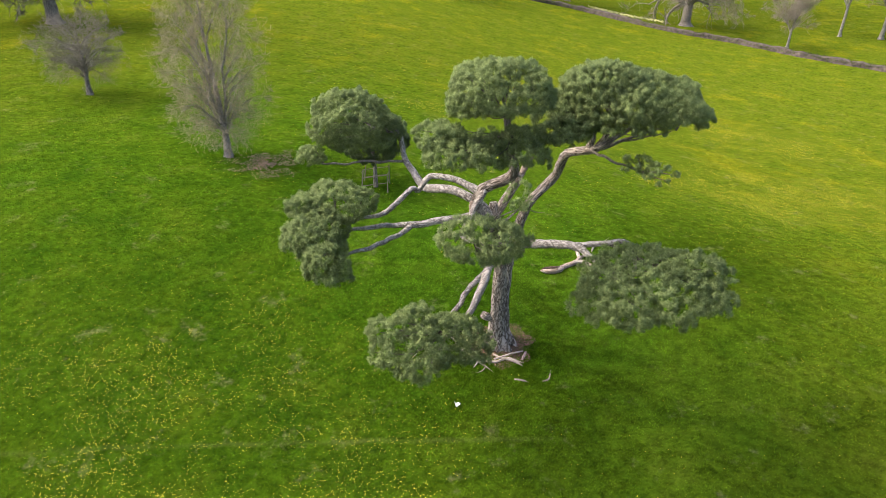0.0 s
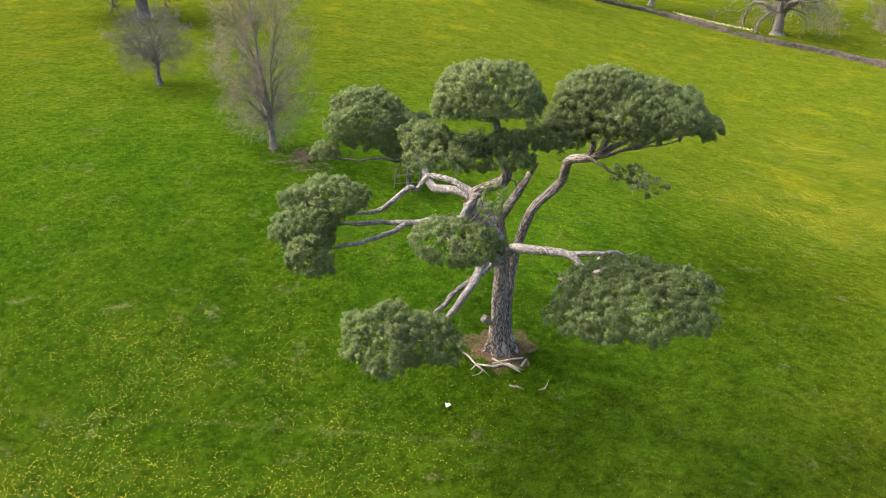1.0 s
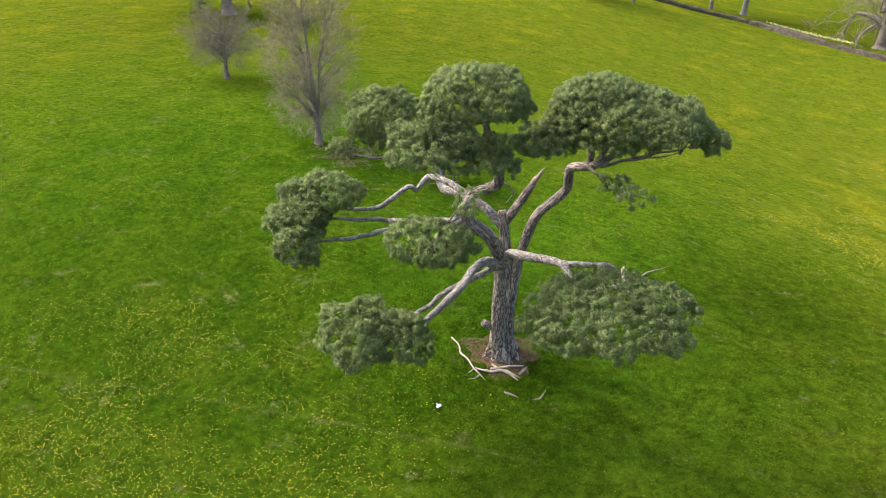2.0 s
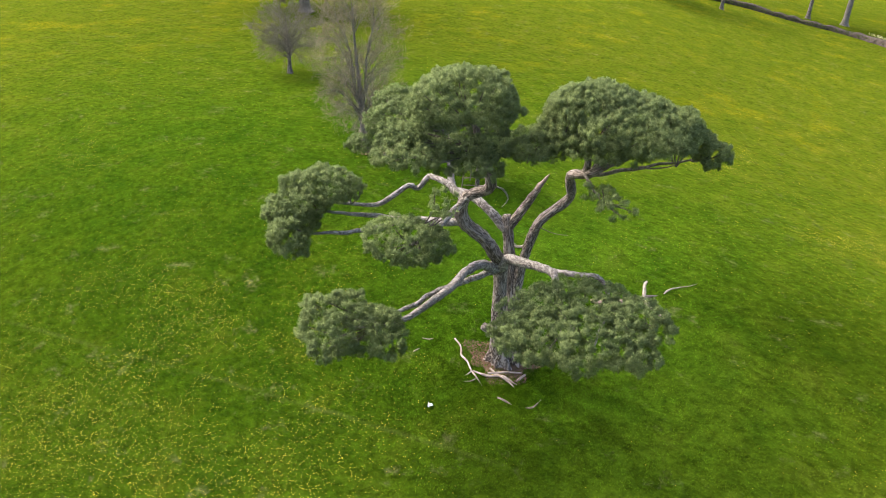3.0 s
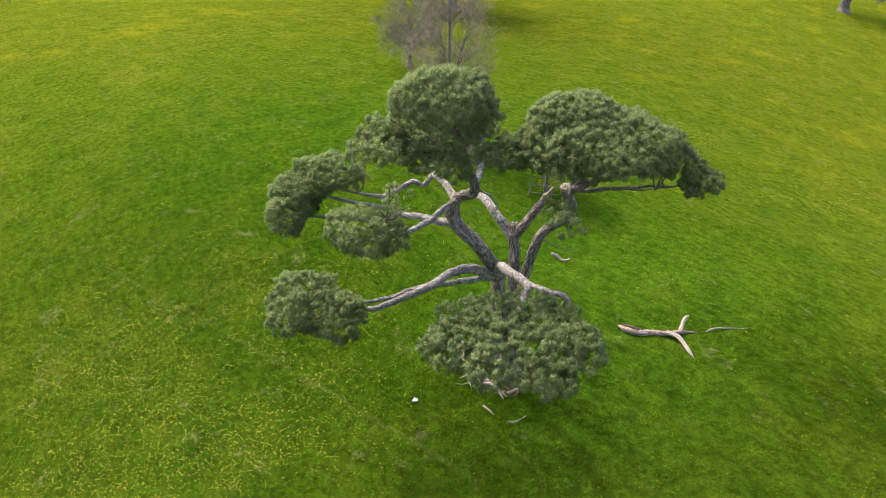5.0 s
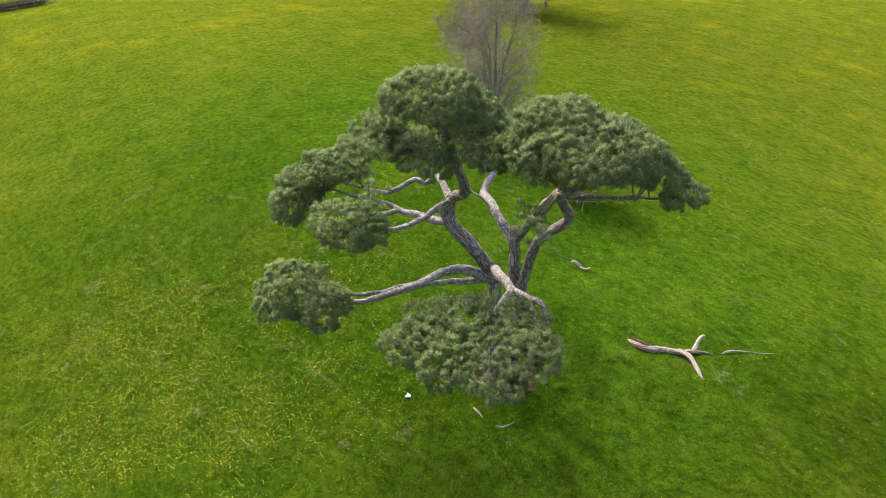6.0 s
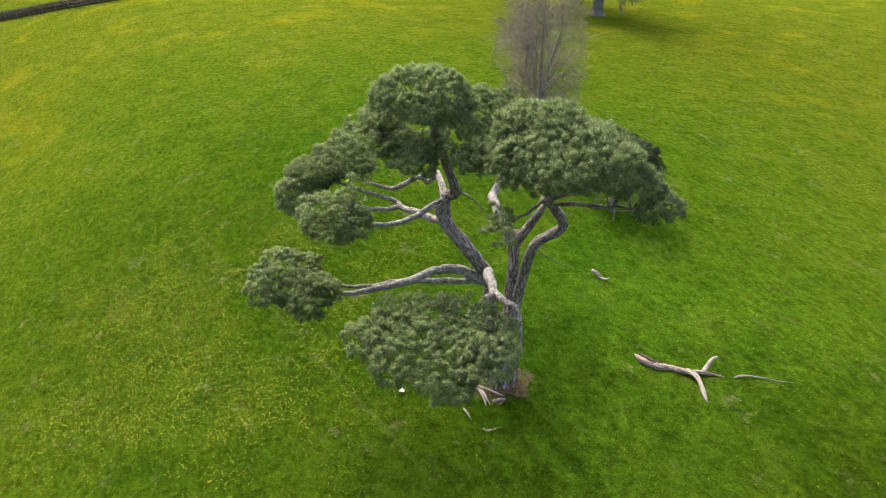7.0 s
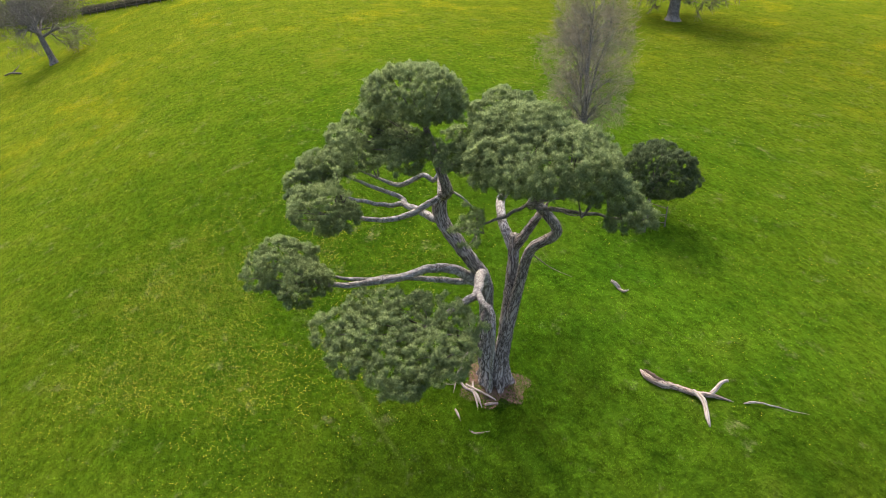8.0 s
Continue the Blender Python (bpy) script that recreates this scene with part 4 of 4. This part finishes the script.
# ---- ditch wall and far hedge ----
def ditch_wall():
    line = [(0, 190), (12, 193.5), (24, 193), (36, 191.5), (48, 182.5), (60, 171.5), (72, 162.5), (82, 151), (97, 137), (122, 111), (157, 71)]
    rows = spline([(x, y, 0, 1) for x, y in line], 1.6)[:, :2]
    rng = np.random.default_rng(71)
    wall = root("boundary_wall", (rows[0][0], rows[0][1], gz(*rows[0])), "low rough stone wall of a sunken ditch", "wall", kind="structure")
    verts, faces = [], []
    for x, y in rows:
        z = gz(x, y)
        nx, ny = 0.7, 0.7
        h = 0.9 + rng.uniform(-0.3, 0.3)
        j = rng.uniform(-0.15, 0.15, 4)
        verts += [(x - nx * (1.3 + 3 * j[0]), y - ny * (1.3 + 3 * j[0]), z - 0.2), (x - nx * (0.35 + j[1]), y - ny * (0.35 + j[1]), z + h),
                  (x + nx * (0.5 + j[2]), y + ny * (0.5 + j[2]), z + h + 0.1), (x + nx * (0.6 + j[3]), y + ny * (0.6 + j[3]), z - 0.2)]
    for i in range(len(rows) - 1):
        for k in range(3):
            a = i * 4 + k
            faces.append((a, a + 4, a + 5, a + 1))
    off = np.array(wall.location)
    part("wall_face", mesh_of("wall_face", [tuple(np.array(w) - off) for w in verts], faces, M_STONE), wall)
    # rough grass and scrub on the wall's lip
    at = rows[rng.integers(0, len(rows), 22000)] + rng.normal(size=(22000, 2)) * np.array([0.7, 0.7]) + np.array([0.35, 0.35])
    z = height(at[:, 0], at[:, 1]) + rng.uniform(0.0, 0.6, 22000)
    p = np.column_stack([at, z])
    scrub = new("scrub", tri_mesh("scrub", needles(rng, p, np.tile([[0, 0, 1.0]], (len(p), 1)), 3, 0.5, 0.12), M_SCRUB))
    tagged(scrub, "dark rough scrub along the ditch wall", "scrub", kind="stuff")
    k = 300
    t = rng.uniform(0, 1, k)
    x, y = 42 + t * 16 + rng.normal(size=k) * 0.6, 192 - t * 12 + rng.normal(size=k) * 0.9
    p = np.column_stack([x, y, height(x, y) + 0.9])
    daff = new("daffodils", tri_mesh("daffodils", needles(rng, p, np.tile([[0, 0, 1.0]], (k, 1)), 2, 0.35, 0.2), M_PALEFLOWER))
    tagged(daff, "pale yellow daffodils in grass behind the wall", "flowers", kind="stuff")


ditch_wall()


def far_hedge():
    rng = np.random.default_rng(81)
    line = spline([(-215, -45, 0, 1), (-175, -6, 0, 1), (-148, 11.7, 0, 1), (-134.5, 20.5, 0, 1), (-122, 31.5, 0, 1), (-116, 41, 0, 1), (-114, 52, 0, 1)], 0.5)[:, :2]
    k = 36000
    pick = (rng.uniform(0, 1, k) ** 1.7 * len(line) * 0.92).astype(int)
    at = line[pick] + rng.normal(size=(k, 2)) * np.where(pick < 185, 2.4, 0.5)[:, None] - np.array([1.5, 0])
    z = height(at[:, 0], at[:, 1]) + rng.uniform(0.0, 1, k) * np.where(pick < 185, 5.0, 1.1)
    p = np.column_stack([at, z])
    ob = new("hedge", tri_mesh("hedge", needles(rng, p, unit(rng.normal(size=(k, 3)) + [0, 0, 0.8]), 3, 0.5, 0.09), M_HEDGE))
    tagged(ob, "low dark leafless hedge along the meadow's edge", "hedge", kind="stuff")
    fence = root("fence", (-119, 36, gz(-119, 36)), "post-and-rail field fence in front of the hedge", "fence")
    off = np.array(fence.location)
    last = None
    for x, y in line[::6]:
        z = gz(x, y)
        v, f, g = tube([(x + 1.2, y - 0.6, z - 0.2, 0.07), (x + 1.2, y - 0.6, z + 1.25, 0.07)], 5, 0.6, 0.05, origin=off)
        part("post", mesh_of("post", v, f, M_POST), fence)
        if last:
            for h in (0.5, 1.05):
                v, f, g = tube([(last[0] + 1.2, last[1] - 0.6, last[2] + h, 0.045), (x + 1.2, y - 0.6, z + h, 0.045)], 4, 2.0, 0.05, origin=off)
                part("rail", mesh_of("rail", v, f, M_POST), fence)
        last = (x, y, z)


far_hedge()
dead_wood("fallen_limb", "dark fallen limb lying under the leaning oak", "log", [[(-117.2, -0.4, 0.1, 0.08), (-116.0, 0.6, 0.25, 0.16), (-114.6, 1.6, 0.2, 0.18), (-113.0, 2.6, 0.1, 0.1)], [(-115.6, 0.9, 0.2, 0.12), (-116.4, 2.0, 0.6, 0.1), (-116.8, 2.4, 0.9, 0.05)]], [M_DARKLIMB])


# ---- grass and flowers ----
def build_grass():
    rng = np.random.default_rng(91)
    k = 150000
    a, q = rng.uniform(0, 2 * math.pi, k), np.abs(rng.normal(size=k)) * 20
    x, y = 4 + q * np.cos(a) * 1.15, 27 + q * np.sin(a)
    clump = np.array([noise.noise(Vector((p * 0.5, r * 0.5, 9))) + 0.7 * noise.noise(Vector((p * 1.6, r * 1.6, 3))) for p, r in zip(x, y)])
    near = np.exp(-(((x - 6) / 12) ** 2 + ((y - 32) / 11) ** 2))
    keep = (rng.uniform(0, 1, k) < 0.6 + 0.45 * clump + 0.2 * near) & (y > 5)
    x, y, near = x[keep], y[keep], near[keep]
    p = np.column_stack([x, y, height(x, y) - 0.02])
    t = needles(rng, p, np.tile([[0.08, 0.0, 0.9]], (len(p), 1)), 4, 0.13, 0.035, 1.2)
    up = unit(np.array([0, 0, 1.0]) + rng.normal(size=(len(t), 3)) * 0.22)
    ob = new("grass", tri_mesh("grass", t, M_GRASS, up))
    tagged(ob, "tufts of fresh green grass in the meadow", "grass", kind="stuff")


build_grass()


def build_flowers():
    rng = np.random.default_rng(92)
    k = 520000
    x, y = rng.uniform(-62, 75, k), rng.uniform(-8, 100, k)
    want = 0.1 + 3.4 * np.exp(-(((x + 12) / 11) ** 2 + ((y - 19.5) / 8.5) ** 2)) + 0.9 * np.exp(-(((x - 32 - (y - 52) * 0.3) / 9) ** 2 + ((y - 54) / 9) ** 2))
    # thick drifts out in the meadow
    for cx, cy, rx, ry, much in ((-56.5, 40.7, 2.5, 2.0, 5.0), (-37, 38, 3, 3, 1.6), (30, 53.5, 5, 2.0, 7.0), (22, 57.5, 2.5, 1.6, 5.0), (36, 60, 9, 5, 2.5), (14, 72, 4, 5, 2.0), (-1, 73.5, 3, 2, 3.0), (43, 85, 8, 5, 4.0)):
        want = want + much * np.exp(-(((x - cx) / rx) ** 2 + ((y - cy) / ry) ** 2))
    first = rng.uniform(0, 1, k) < want * 1.5
    x, y, want = x[first], y[first], want[first]
    k = len(x)
    cl = np.array([noise.noise(Vector((a * 0.16, b * 0.16, 7))) + 0.6 * noise.noise(Vector((a * 0.6, b * 0.6, 2))) for a, b in zip(x, y)])
    under = np.exp(-(((x - 7) / 11) ** 2 + ((y - 31) / 10) ** 2))
    want0 = want
    want = want * (1 - np.minimum(1, 1.25 * under)) * np.clip(0.75 + 1.4 * cl, 0.08, 2.2)
    keep = rng.uniform(0, 1, k) < want * 0.5 / (np.minimum(1, want0 * 1.5))
    x, y = x[keep], y[keep]
    n = len(x)
    z = height(x, y) + rng.uniform(0.12, 0.22, n)
    r = rng.uniform(0.013, 0.025, n)
    a0 = rng.uniform(0, 2, n)
    tris = []
    c = np.column_stack([x, y, z])
    for i in range(5):
        b0, b1 = a0 + i * 2 * math.pi / 5, a0 + (i + 1) * 2 * math.pi / 5
        e0 = np.column_stack([x + r * np.cos(b0), y + r * np.sin(b0), z + r * 0.35])
        e1 = np.column_stack([x + r * np.cos(b1), y + r * np.sin(b1), z + r * 0.35])
        tris.append(np.stack([c, e0, e1], 1))
    ob = new("buttercups", tri_mesh("buttercups", np.concatenate(tris), M_FLOWER))
    tagged(ob, "scattered yellow buttercups among the grass", "flowers", kind="stuff")


build_flowers()
